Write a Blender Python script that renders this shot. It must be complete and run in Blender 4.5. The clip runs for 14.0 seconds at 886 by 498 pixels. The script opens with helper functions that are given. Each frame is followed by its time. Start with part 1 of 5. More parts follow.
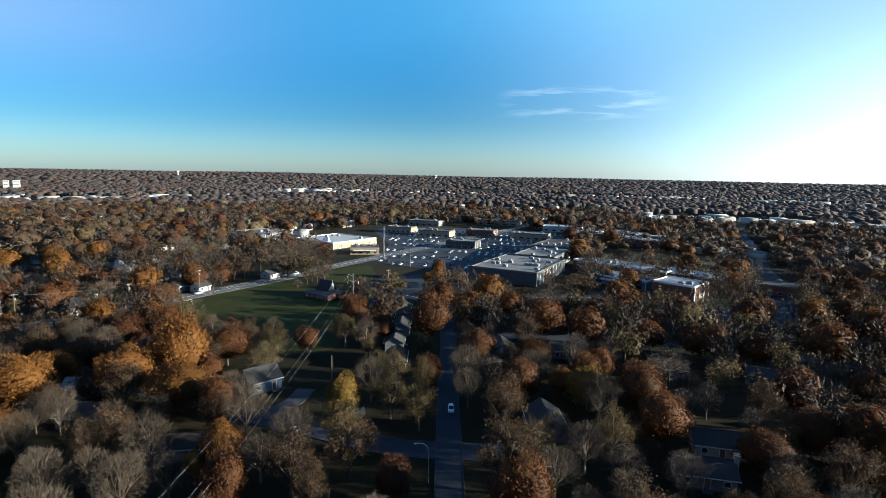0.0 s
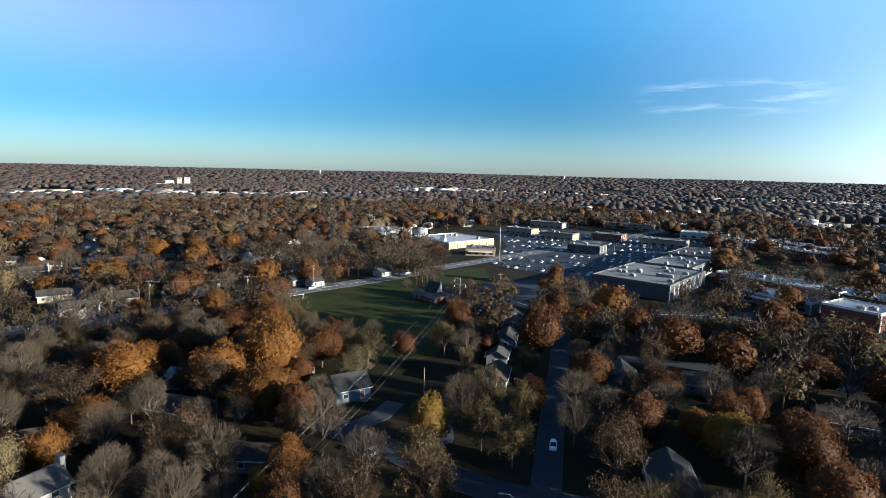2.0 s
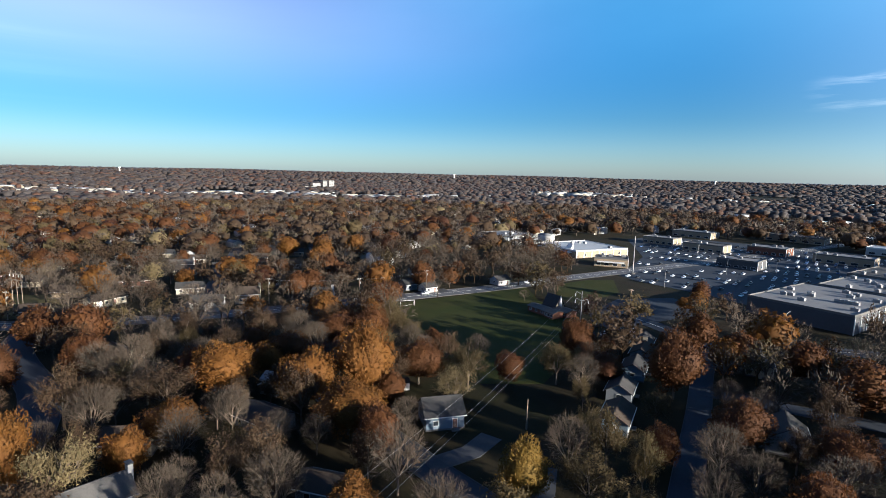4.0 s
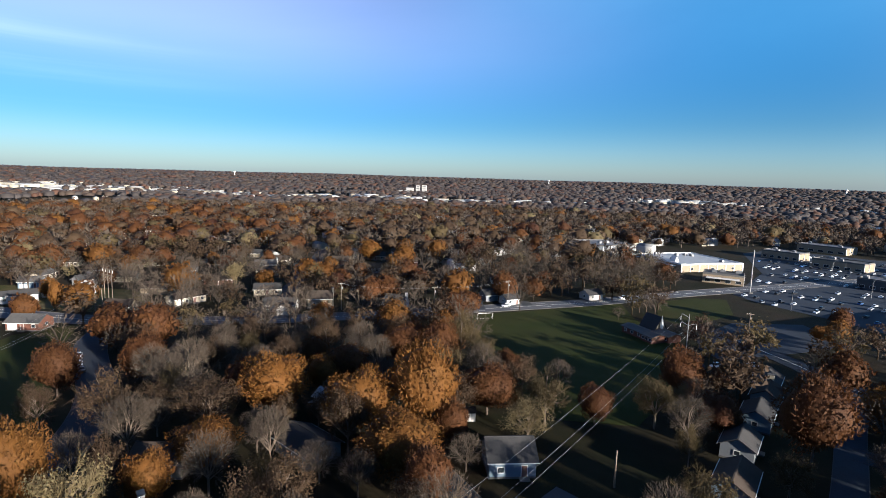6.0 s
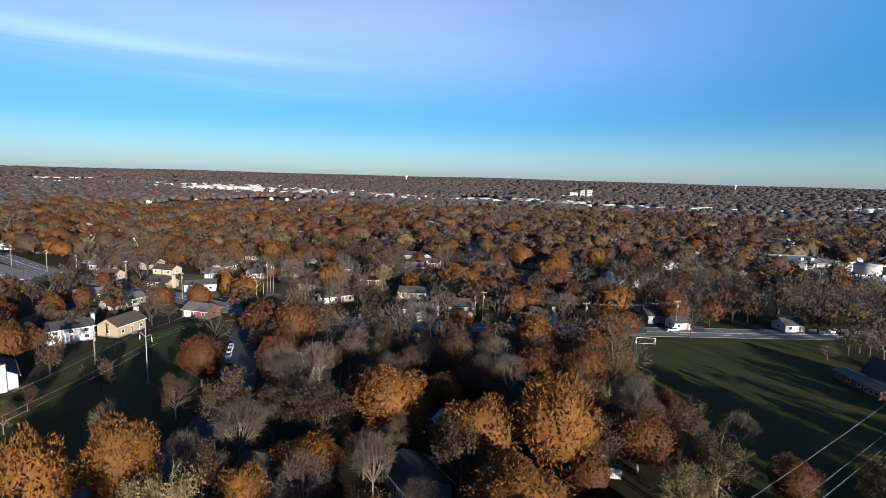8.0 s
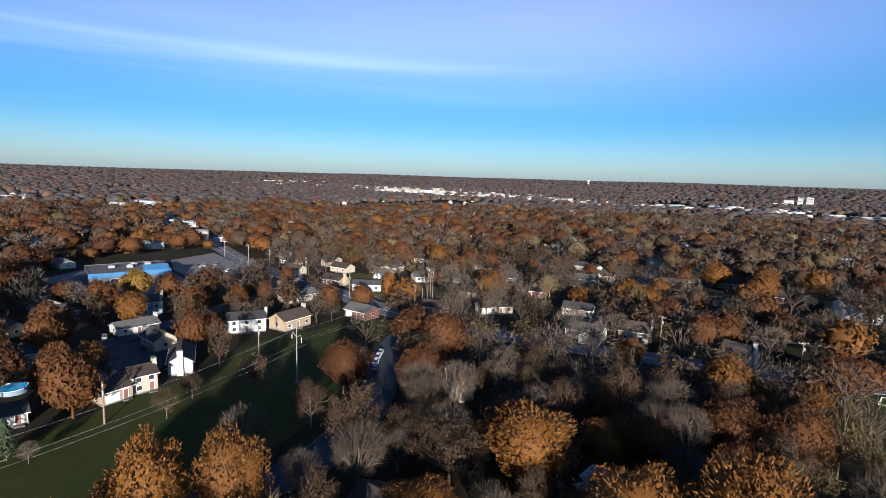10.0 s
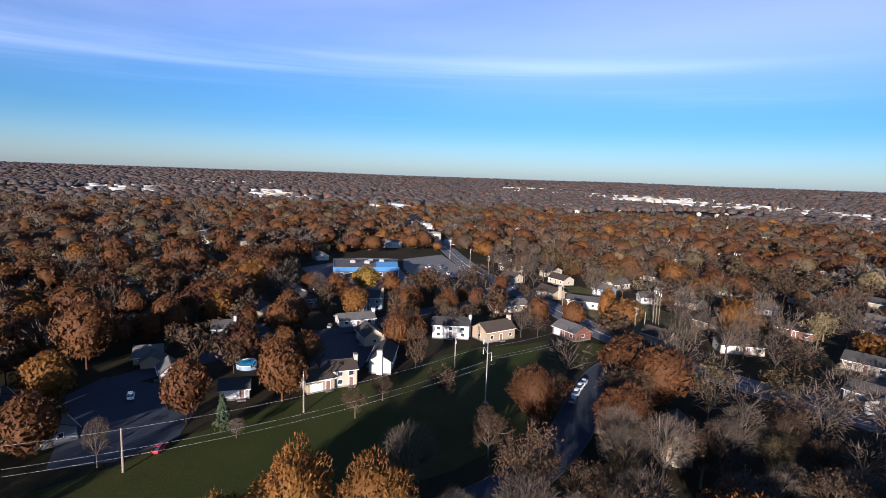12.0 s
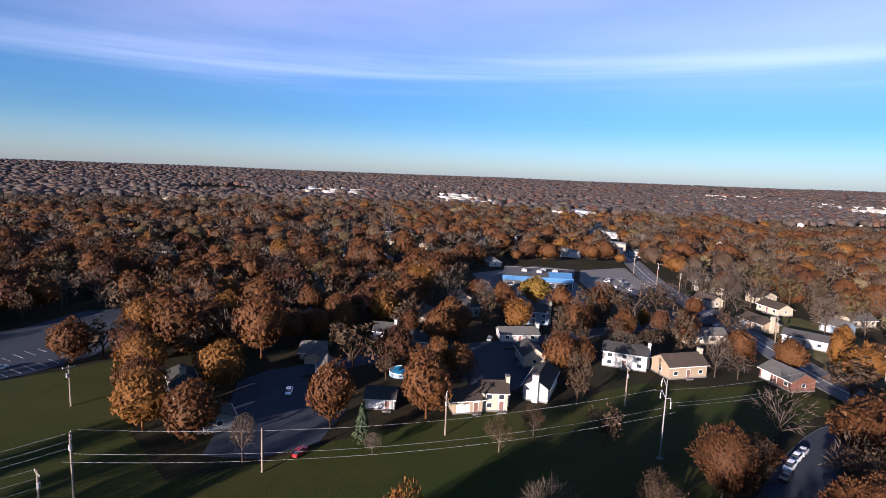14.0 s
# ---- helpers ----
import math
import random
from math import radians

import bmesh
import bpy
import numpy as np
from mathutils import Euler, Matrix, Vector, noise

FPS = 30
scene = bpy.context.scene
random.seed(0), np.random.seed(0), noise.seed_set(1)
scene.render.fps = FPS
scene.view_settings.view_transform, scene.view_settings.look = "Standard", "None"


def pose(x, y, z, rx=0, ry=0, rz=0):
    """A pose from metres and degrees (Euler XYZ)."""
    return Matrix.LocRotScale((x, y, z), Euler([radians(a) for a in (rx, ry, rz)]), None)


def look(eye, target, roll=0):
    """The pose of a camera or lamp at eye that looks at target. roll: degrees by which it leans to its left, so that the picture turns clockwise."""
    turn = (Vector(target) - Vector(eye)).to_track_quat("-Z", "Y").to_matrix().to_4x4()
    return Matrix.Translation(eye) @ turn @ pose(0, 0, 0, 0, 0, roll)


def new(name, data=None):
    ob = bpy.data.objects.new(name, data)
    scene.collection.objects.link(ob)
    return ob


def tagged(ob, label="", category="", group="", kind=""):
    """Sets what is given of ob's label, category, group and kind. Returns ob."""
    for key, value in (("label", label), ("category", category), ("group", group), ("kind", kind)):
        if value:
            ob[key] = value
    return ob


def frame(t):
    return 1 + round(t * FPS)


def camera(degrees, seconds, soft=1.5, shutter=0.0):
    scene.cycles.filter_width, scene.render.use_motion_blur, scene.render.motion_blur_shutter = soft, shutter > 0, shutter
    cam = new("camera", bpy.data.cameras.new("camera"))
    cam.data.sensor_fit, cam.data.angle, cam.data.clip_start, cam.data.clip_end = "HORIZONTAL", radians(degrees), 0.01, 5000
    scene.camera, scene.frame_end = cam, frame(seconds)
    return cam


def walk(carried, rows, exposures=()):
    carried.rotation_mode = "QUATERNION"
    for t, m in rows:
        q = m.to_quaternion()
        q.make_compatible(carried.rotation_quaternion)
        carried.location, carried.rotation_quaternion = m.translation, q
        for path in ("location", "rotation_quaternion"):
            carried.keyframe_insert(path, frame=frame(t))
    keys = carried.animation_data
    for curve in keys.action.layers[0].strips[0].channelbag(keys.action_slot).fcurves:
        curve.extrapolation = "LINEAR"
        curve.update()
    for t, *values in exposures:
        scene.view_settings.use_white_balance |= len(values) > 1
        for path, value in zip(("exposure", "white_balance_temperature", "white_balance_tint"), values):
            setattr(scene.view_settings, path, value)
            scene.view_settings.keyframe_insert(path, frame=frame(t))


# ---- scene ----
FOV = 79.6
cam = camera(FOV, 14.0, soft=0.8)


def eye(x, y, z, tilt, lean, turn):
    return pose(x, y, z, tilt, 0, turn) @ pose(0, 0, 0, 0, 0, lean)


# seconds, place, tilt (90 is level), lean, heading
FLIGHT = [
    (0.0, 0, 0, 57.99, 81.92, 1.03, 0), (0.5, 1.12, 4.34, 57.75, 81.76, 0.75, 4.57), (1.0, 2.17, 8.69, 57.46, 81.66, 1.11, 8.44),
    (1.5, 3.05, 13.1, 57.12, 81.7, 1.38, 10.44), (2.0, 3.71, 17.6, 56.75, 81.68, 1.32, 13.52), (2.5, 4.07, 22.22, 56.4, 81.68, 1.29, 16.83),
    (3.0, 4.18, 26.9, 56.08, 81.76, 1.46, 19.22), (3.5, 4.04, 31.62, 55.8, 81.69, 1.41, 23.83), (4.0, 3.71, 36.32, 55.53, 81.82, 1.36, 27.75),
    (4.2, 3.51, 38.17, 55.41, 81.82, 1.36, 29.11), (6.3, -2.93, 56.81, 53.64, 82.2, 1.72, 39.62), (6.5, -3.65, 58.47, 53.53, 82.2, 1.72, 41.16),
    (7.0, -5.49, 62.56, 53.29, 82.16, 1.71, 46.44), (7.5, -7.42, 66.48, 53.07, 82.15, 1.64, 51.08), (7.7, -8.26, 67.98, 52.99, 82.15, 1.64, 52.81),
    (9.8, -20.59, 81.53, 52.61, 82.07, 1.7, 71.82), (10.0, -21.86, 82.58, 52.54, 82.07, 1.7, 74.41), (10.5, -25.12, 85.12, 52.38, 82.05, 1.79, 79.77),
    (11.0, -28.61, 87.52, 52.19, 82, 1.89, 86.84), (11.5, -32.39, 89.54, 52.04, 82.05, 1.86, 93.3), (12.0, -36.28, 91.01, 51.91, 82.08, 2.02, 99.53),
    (12.5, -40.29, 91.88, 51.79, 82.25, 2.41, 104.28), (13.0, -44.23, 92.2, 51.66, 82.07, 2.31, 109.49), (13.5, -47.89, 92.01, 51.51, 82.14, 2.61, 113),
    (14.0, -51.38, 91.61, 51.36, 81.97, 2.18, 119.34),
]
walk(cam, [(r[0], eye(*r[1:])) for r in FLIGHT], exposures=[(0.0, 1.89, 5350, 1), (4.0, 1.85, 5350, 9), (7.0, 1.69, 5300, 11), (11.0, 1.62, 5230, 16), (14.0, 1.81, 5480, 25)])

# ---- daylight: a low, warm sun out along +x and a clear blue sky ----
SUN_HEIGHT = radians(10.4)
SUN_TURN = radians(98)  # the sky's compass, clockwise from +y
world = bpy.data.worlds.new("sky")
scene.world = world
world.use_nodes = True
wn = world.node_tree
sky = wn.nodes.new("ShaderNodeTexSky")
sky.sky_type = "NISHITA"
sky.sun_disc = False
sky.sun_elevation, sky.sun_rotation = SUN_HEIGHT, SUN_TURN
sky.altitude, sky.air_density, sky.dust_density, sky.ozone_density = 300, 0.97, 0.55, 4.0
deep = wn.nodes.new("ShaderNodeHueSaturation")  # the very clear blue of a dry autumn day
deep.inputs["Saturation"].default_value, deep.inputs["Value"].default_value = 1.2, 0.84
wn.links.new(sky.outputs[0], deep.inputs["Color"])
wn.links.new(deep.outputs[0], wn.nodes["Background"].inputs[0])
wn.nodes["Background"].inputs[1].default_value = 0.0516
sun = new("sun", bpy.data.lights.new("sun", "SUN"))
sun.data.energy, sun.data.angle, sun.data.color = 5.7, radians(0.6), (1.0, 0.82, 0.6)
sun.matrix_world = look((0, 0, 200), (-900 * math.sin(SUN_TURN), -900 * math.cos(SUN_TURN), 200 - 900 * math.tan(SUN_HEIGHT)))

# ---- materials ----


def shader(name, rough=0.8, metal=0.0):
    m = bpy.data.materials.new(name)
    m.use_nodes = True
    b = m.node_tree.nodes["Principled BSDF"]
    b.inputs["Roughness"].default_value, b.inputs["Metallic"].default_value = rough, metal
    return m, m.node_tree, b


def add(nt, kind, **values):
    n = nt.nodes.new(kind)
    for key, value in values.items():
        n.inputs[key].default_value = value
    return n


def noise_ramp(nt, place, scale, colours, detail=6.0, rough=0.6, spread=0.24):
    """Noise at a real-world size (scale per metre), turned into a run of colours."""
    n = add(nt, "ShaderNodeTexNoise", Scale=scale, Detail=detail, Roughness=rough)
    nt.links.new(place, n.inputs["Vector"])
    r = nt.nodes.new("ShaderNodeValToRGB")
    while len(r.color_ramp.elements) < len(colours):
        r.color_ramp.elements.new(0.5)
    for i, (e, c) in enumerate(zip(r.color_ramp.elements, colours)):
        e.position = 0.5 + spread * (2 * i / max(1, len(colours) - 1) - 1)
        e.color = (*c, 1)
    nt.links.new(n.outputs["Fac"], r.inputs["Fac"])
    return r.outputs["Color"]


def blend(nt, a, b, fac=0.5, mode="MIX"):
    m = nt.nodes.new("ShaderNodeMix")
    m.data_type, m.blend_type = "RGBA", mode
    if isinstance(fac, float):
        m.inputs["Factor"].default_value = fac
    else:
        nt.links.new(fac, m.inputs["Factor"])
    nt.links.new(a, m.inputs["A"])
    nt.links.new(b, m.inputs["B"])
    return m.outputs["Result"]


def world_place(nt):
    return nt.nodes.new("ShaderNodeNewGeometry").outputs["Position"]


def bump(nt, b, place, scale, depth):
    n = add(nt, "ShaderNodeTexNoise", Scale=scale, Detail=4.0)
    nt.links.new(place, n.inputs["Vector"])
    k = add(nt, "ShaderNodeBump", Strength=0.6, Distance=depth)
    nt.links.new(n.outputs["Fac"], k.inputs["Height"])
    nt.links.new(k.outputs["Normal"], b.inputs["Normal"])


def tint(c, f):
    return tuple(min(1.0, max(0.0, v * f)) for v in c)


def surface(name, c, rough=0.8, metal=0.0, fine=3.0, coarse=0.12, vary=0.22, relief=0.02, random_by=0.0):
    """A plain material with grain, stains and relief of its own."""
    m, nt, b = shader(name, rough, metal)
    p = world_place(nt)
    col = blend(nt, noise_ramp(nt, p, fine, [tint(c, 1 - vary), c, tint(c, 1 + vary)]),
                noise_ramp(nt, p, coarse, [tint(c, 1 - 1.2 * vary), c, tint(c, 1 + 0.8 * vary)]), 0.5)
    if random_by:
        info = nt.nodes.new("ShaderNodeObjectInfo")
        k = add(nt, "ShaderNodeMapRange")
        k.inputs["To Min"].default_value, k.inputs["To Max"].default_value = 1 - random_by, 1 + random_by
        nt.links.new(info.outputs["Random"], k.inputs["Value"])
        hsv = nt.nodes.new("ShaderNodeHueSaturation")
        nt.links.new(k.outputs["Result"], hsv.inputs["Value"])
        nt.links.new(col, hsv.inputs["Color"])
        col = hsv.outputs["Color"]
    if rough >= 0.85:
        b.inputs["Specular IOR Level"].default_value = 0.15
    nt.links.new(col, b.inputs["Base Color"])
    if relief:
        bump(nt, b, p, fine, relief)
    return m


def foliage(name, colours, through_light=0.34):
    """Leaves: each leaf clump a shade of its own, drifting over the crown and from tree to tree."""
    m, nt, b = shader(name, 0.75)
    b.inputs["Specular IOR Level"].default_value = 0.2
    g = nt.nodes.new("ShaderNodeNewGeometry")
    info = nt.nodes.new("ShaderNodeObjectInfo")
    leaf = nt.nodes.new("ShaderNodeValToRGB")
    while len(leaf.color_ramp.elements) < len(colours):
        leaf.color_ramp.elements.new(0.5)
    for i, (e, c) in enumerate(zip(leaf.color_ramp.elements, colours)):
        e.position, e.color = i / (len(colours) - 1), (*c, 1)
    nt.links.new(g.outputs["Random Per Island"], leaf.inputs["Fac"])
    drift = noise_ramp(nt, g.outputs["Position"], 0.09, colours, 3.0)
    col = blend(nt, leaf.outputs["Color"], drift, 0.5)
    fleck = noise_ramp(nt, g.outputs["Position"], 1.1, [(0.7, 0.7, 0.72), (0.99, 0.99, 0.99), (1.28, 1.27, 1.24)], 5.0, 0.7)
    col = blend(nt, col, fleck, 0.85, "MULTIPLY")
    bump(nt, b, g.outputs["Position"], 1.6, 0.14)
    hsv = nt.nodes.new("ShaderNodeHueSaturation")
    k = add(nt, "ShaderNodeMapRange")
    k.inputs["To Min"].default_value, k.inputs["To Max"].default_value = 0.75, 1.25
    nt.links.new(info.outputs["Random"], k.inputs["Value"])
    nt.links.new(k.outputs["Result"], hsv.inputs["Value"])
    nt.links.new(col, hsv.inputs["Color"])
    nt.links.new(hsv.outputs["Color"], b.inputs["Base Color"])
    if through_light:
        t = nt.nodes.new("ShaderNodeBsdfTranslucent")
        mix = add(nt, "ShaderNodeMixShader", Fac=through_light)
        nt.links.new(hsv.outputs["Color"], t.inputs["Color"])
        nt.links.new(b.outputs[0], mix.inputs[1])
        nt.links.new(t.outputs[0], mix.inputs[2])
        nt.links.new(mix.outputs[0], nt.nodes["Material Output"].inputs["Surface"])
    return m


LEAF = {
    "o": foliage("orange_leaves", [(0.072, 0.0298, 0.0065), (0.104, 0.044, 0.0072), (0.134, 0.062, 0.0095)]),
    "r": foliage("rust_leaves", [(0.045, 0.0172, 0.0062), (0.067, 0.0265, 0.0072), (0.09, 0.039, 0.0095)]),
    "d": foliage("dark_red_leaves", [(0.034, 0.0128, 0.0068), (0.054, 0.0215, 0.0085), (0.07, 0.0325, 0.0105)]),
    "y": foliage("yellow_leaves", [(0.0944, 0.0539, 0.0081), (0.1303, 0.0786, 0.0112), (0.1572, 0.1011, 0.0202)]),
    "m": foliage("brown_leaves", [(0.0321, 0.0201, 0.0126), (0.0491, 0.0308, 0.0167), (0.0684, 0.0439, 0.0216)]),
    "t": foliage("tan_leaves", [(0.0427, 0.0318, 0.0146), (0.0641, 0.0467, 0.0198), (0.0855, 0.0632, 0.0257)]),
    "p": foliage("pale_leaves", [(0.091, 0.0678, 0.0329), (0.1282, 0.0991, 0.0476), (0.1535, 0.1271, 0.064)]),
    "g": foliage("conifer_needles", [(0.0071, 0.0127, 0.0058), (0.014, 0.0224, 0.0084), (0.0272, 0.0356, 0.0132)], 0.0),
    "b": foliage("bare_twigs", [(0.028, 0.0208, 0.015), (0.05, 0.038, 0.027), (0.08, 0.061, 0.043)], 0.0),
}
# leaf colours greyed and dimmed here to stand in for distance haze
HAZE_DIM_WOOD = {k: foliage("far_" + n, [tint(c, f) for f in (0.7, 1.0, 1.35)], 0.0) for k, n, c in (
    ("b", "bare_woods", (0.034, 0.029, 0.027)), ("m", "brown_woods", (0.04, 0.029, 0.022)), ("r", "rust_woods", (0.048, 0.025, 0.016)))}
BARK = surface("grey_bark", (0.11, 0.086, 0.065), 0.9, fine=6, coarse=0.5)


def lawn_material(name, greens, dry, patches):
    m, nt, b = shader(name, 0.95)
    b.inputs["Specular IOR Level"].default_value = 0.1
    p = world_place(nt)
    a = noise_ramp(nt, p, 1.7, greens, 8.0, 0.7)
    c = noise_ramp(nt, p, 0.09, dry, 6.0, 0.65)
    f = noise_ramp(nt, p, patches, [(0, 0, 0), (1, 1, 1)], 7.0, 0.65, 0.16)
    nt.links.new(blend(nt, a, c, f), b.inputs["Base Color"])
    bump(nt, b, p, 5.0, 0.08)
    return m


GROUND_MAT = lawn_material("late_autumn_ground", [(0.0052, 0.0072, 0.0024), (0.0095, 0.0111, 0.0036), (0.0158, 0.0146, 0.0056)],
                           [(0.0135, 0.0095, 0.0052), (0.0218, 0.0155, 0.0079), (0.0317, 0.023, 0.0119)], 0.03)
FIELD_MAT = lawn_material("mown_grass", [(0.0116, 0.0198, 0.0025), (0.0190, 0.0277, 0.0037), (0.0266, 0.0345, 0.0058)],
                          [(0.0213, 0.0226, 0.0042), (0.0308, 0.0296, 0.0063), (0.0426, 0.0365, 0.0100)], 0.02)
DRY_MAT = lawn_material("dry_grass", [(0.026, 0.032, 0.007), (0.045, 0.048, 0.012), (0.07, 0.062, 0.02)],
                        [(0.075, 0.056, 0.024), (0.115, 0.086, 0.042), (0.15, 0.115, 0.06)], 0.05)
# lighter than the street asphalt: the avenue's sunlit tone is in the colour
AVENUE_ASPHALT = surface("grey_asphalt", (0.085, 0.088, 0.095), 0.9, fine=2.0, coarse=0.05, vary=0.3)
# the blue and the dark of shaded streets are mixed into this asphalt
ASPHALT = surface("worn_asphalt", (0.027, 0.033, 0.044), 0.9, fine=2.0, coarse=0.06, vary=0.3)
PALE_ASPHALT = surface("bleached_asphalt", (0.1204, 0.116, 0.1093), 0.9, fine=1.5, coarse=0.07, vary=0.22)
CONCRETE = surface("concrete", (0.0982, 0.0937, 0.087), 0.85, fine=2.0, coarse=0.2, vary=0.18)
DRIVE = surface("worn_driveway", (0.045, 0.048, 0.054), 0.9, fine=2.0, coarse=0.3, vary=0.2)
LINE_PAINT = surface("road_paint", (0.7, 0.68, 0.6), 0.7, fine=3.0, vary=0.2)
WALLS = {
    "white": surface("white_siding", (0.29, 0.285, 0.27), 0.6, fine=4.0, vary=0.07),
    "cream": surface("cream_siding", (0.26, 0.23, 0.17), 0.65, fine=4.0, vary=0.1),
    "tan": surface("tan_siding", (0.2, 0.155, 0.1), 0.7, fine=4.0, vary=0.12),
    "grey": surface("grey_siding", (0.125, 0.135, 0.145), 0.65, fine=4.0, vary=0.1),
    "brick": surface("red_brick", (0.11, 0.05, 0.034), 0.9, fine=5.0, vary=0.25),
    "blue": surface("blue_siding", (0.1088, 0.1523, 0.1958), 0.65, fine=4.0, vary=0.1),
    "dark": surface("dark_block_wall", (0.0653, 0.0653, 0.068), 0.85, fine=2.0, vary=0.15),
}
ROOFS = {
    "grey": surface("grey_shingles", (0.0354, 0.0343, 0.0337), 0.9, fine=4.0, coarse=0.4, vary=0.3, random_by=0.2),
    "brown": surface("brown_shingles", (0.0435, 0.0337, 0.0261), 0.9, fine=4.0, coarse=0.4, vary=0.3, random_by=0.2),
    "pale": surface("weathered_shingles", (0.0707, 0.068, 0.0642), 0.9, fine=4.0, coarse=0.4, vary=0.25, random_by=0.15),
    "white": surface("white_membrane", (0.33, 0.33, 0.32), 0.6, fine=0.5, coarse=0.08, vary=0.12),
    "flat": surface("gravel_flat_roof", (0.1523, 0.1523, 0.1523), 0.9, fine=1.5, coarse=0.06, vary=0.25),
    "blue": surface("blue_metal_roof", (0.0381, 0.1088, 0.2176), 0.4, fine=1.0, coarse=0.1, vary=0.15),
}
TRIM = surface("white_trim", (0.525, 0.5175, 0.495), 0.5, fine=5.0, vary=0.05)
DOOR_MAT = surface("painted_door", (0.12, 0.06, 0.045), 0.5, vary=0.1)
WOOD_POLE = surface("weathered_pole_wood", (0.14, 0.115, 0.088), 0.9, fine=5.0, vary=0.2)
STEEL = surface("galvanised_steel", (0.2, 0.2, 0.198), 0.6, 0.4, fine=3.0, vary=0.1)
RUBBER = surface("tyre_rubber", (0.015, 0.015, 0.015), 0.8, vary=0.1)
WIRE_MAT = surface("weathered_aluminium_wire", (0.27, 0.27, 0.27), 0.6, 0.3, vary=0.05, relief=0)
GLASS, _nt, _b = shader("window_glass", 0.08)
_b.inputs["Base Color"].default_value = (0.02, 0.025, 0.03, 1)
PAINT = {n: surface(n + "_car_paint", c, 0.28, 0.1, fine=1.0, vary=0.03, relief=0) for n, c in (
    ("white", (0.75, 0.75, 0.75)), ("silver", (0.45, 0.46, 0.47)), ("black", (0.015, 0.015, 0.017)),
    ("red", (0.33, 0.02, 0.02)), ("blue", (0.04, 0.09, 0.22)), ("grey", (0.14, 0.145, 0.15)))}

# ---- mesh helpers ----


def part(name, bm, material, parent=None, label=""):
    """One mesh object from a bmesh, under a thing or a part."""
    me = bpy.data.meshes.new(name)
    bm.to_mesh(me)
    bm.free()
    me.materials.append(material)
    ob = new(name, me)
    ob.parent = parent
    return tagged(ob, label)


def mesh_part(name, verts, faces, material, parent=None, label=""):
    me = bpy.data.meshes.new(name)
    me.from_pydata([tuple(v) for v in verts], [], [tuple(f) for f in faces])
    me.materials.append(material)
    ob = new(name, me)
    ob.parent = parent
    return tagged(ob, label)


def empty(name, m, label, category, group=""):
    ob = new(name)
    ob.matrix_basis = m
    return tagged(ob, label, category, group)


def box(bm, x0, x1, y0, y1, z0, z1):
    v = [bm.verts.new(p) for p in ((x0, y0, z0), (x1, y0, z0), (x1, y1, z0), (x0, y1, z0), (x0, y0, z1), (x1, y0, z1), (x1, y1, z1), (x0, y1, z1))]
    for f in ((3, 2, 1, 0), (4, 5, 6, 7), (0, 1, 5, 4), (1, 2, 6, 5), (2, 3, 7, 6), (3, 0, 4, 7)):
        bm.faces.new([v[i] for i in f])
    return bm


def boxes(*dims):
    bm = bmesh.new()
    for d in dims:
        box(bm, *d)
    return bm


def rod(bm, a, b, r0, r1, n=6):
    a, b = Vector(a), Vector(b)
    q = (b - a).to_track_quat("Z", "Y")
    rings = []
    for c, r in ((a, r0), (b, r1)):
        rings.append([bm.verts.new(c + q @ Vector((r * math.cos(2 * math.pi * k / n), r * math.sin(2 * math.pi * k / n), 0))) for k in range(n)])
    for k in range(n):
        bm.faces.new((rings[0][k], rings[0][(k + 1) % n], rings[1][(k + 1) % n], rings[1][k]))
    bm.faces.new(rings[1])
    bm.faces.new(rings[0][::-1])
    return bm


def rods(*dims, n=6):
    bm = bmesh.new()
    for d in dims:
        rod(bm, *d, n=n)
    return bm


def sheet(name, outline, z, material, label, category):
    """A flat piece of ground cover with a little thickness, inside an outline."""
    bm = bmesh.new()
    f = bm.faces.new([bm.verts.new((x, y, z)) for x, y in outline])
    f.normal_update()
    if f.normal.z < 0:
        f.normal_flip()
    up = bmesh.ops.extrude_face_region(bm, geom=[f])
    bmesh.ops.translate(bm, verts=[v for v in up["geom"] if isinstance(v, bmesh.types.BMVert)], vec=(0, 0, 0.04))
    bmesh.ops.recalc_face_normals(bm, faces=bm.faces)
    return tagged(part(name, bm, material), label, category, kind="structure")


def smooth_line(points, step=6.0):
    """A flowing line through points (Catmull-Rom), cut into short steps."""
    p = [Vector((*q, 0)) for q in points]
    p = [2 * p[0] - p[1]] + p + [2 * p[-1] - p[-2]]
    out = []
    for i in range(1, len(p) - 2):
        n = max(1, int((p[i + 1] - p[i]).length / step))
        for k in range(n):
            t = k / n
            out.append(0.5 * (2 * p[i] + (p[i + 1] - p[i - 1]) * t + (2 * p[i - 1] - 5 * p[i] + 4 * p[i + 1] - p[i + 2]) * t * t
                              + (3 * p[i] - p[i - 1] - 3 * p[i + 1] + p[i + 2]) * t ** 3))
    return out + [p[-2]]


def sides(line, offset):
    out = []
    for i, p in enumerate(line):
        d = (line[min(i + 1, len(line) - 1)] - line[max(i - 1, 0)]).normalized()
        out.append(p + Vector((-d.y, d.x, 0)) * offset)
    return out


def ribbon(bm, line, left, right, z0, z1):
    """A strip along a line from one offset to another, from z0 up to z1."""
    a, b = sides(line, left), sides(line, right)
    rows = [[bm.verts.new((p.x, p.y, z)) for p, z in ((u, z0), (u, z1), (w, z1), (w, z0))] for u, w in zip(a, b)]
    for r, s in zip(rows, rows[1:]):
        for k in range(3):
            bm.faces.new((r[k], r[k + 1], s[k + 1], s[k]))
    bmesh.ops.recalc_face_normals(bm, faces=bm.faces)


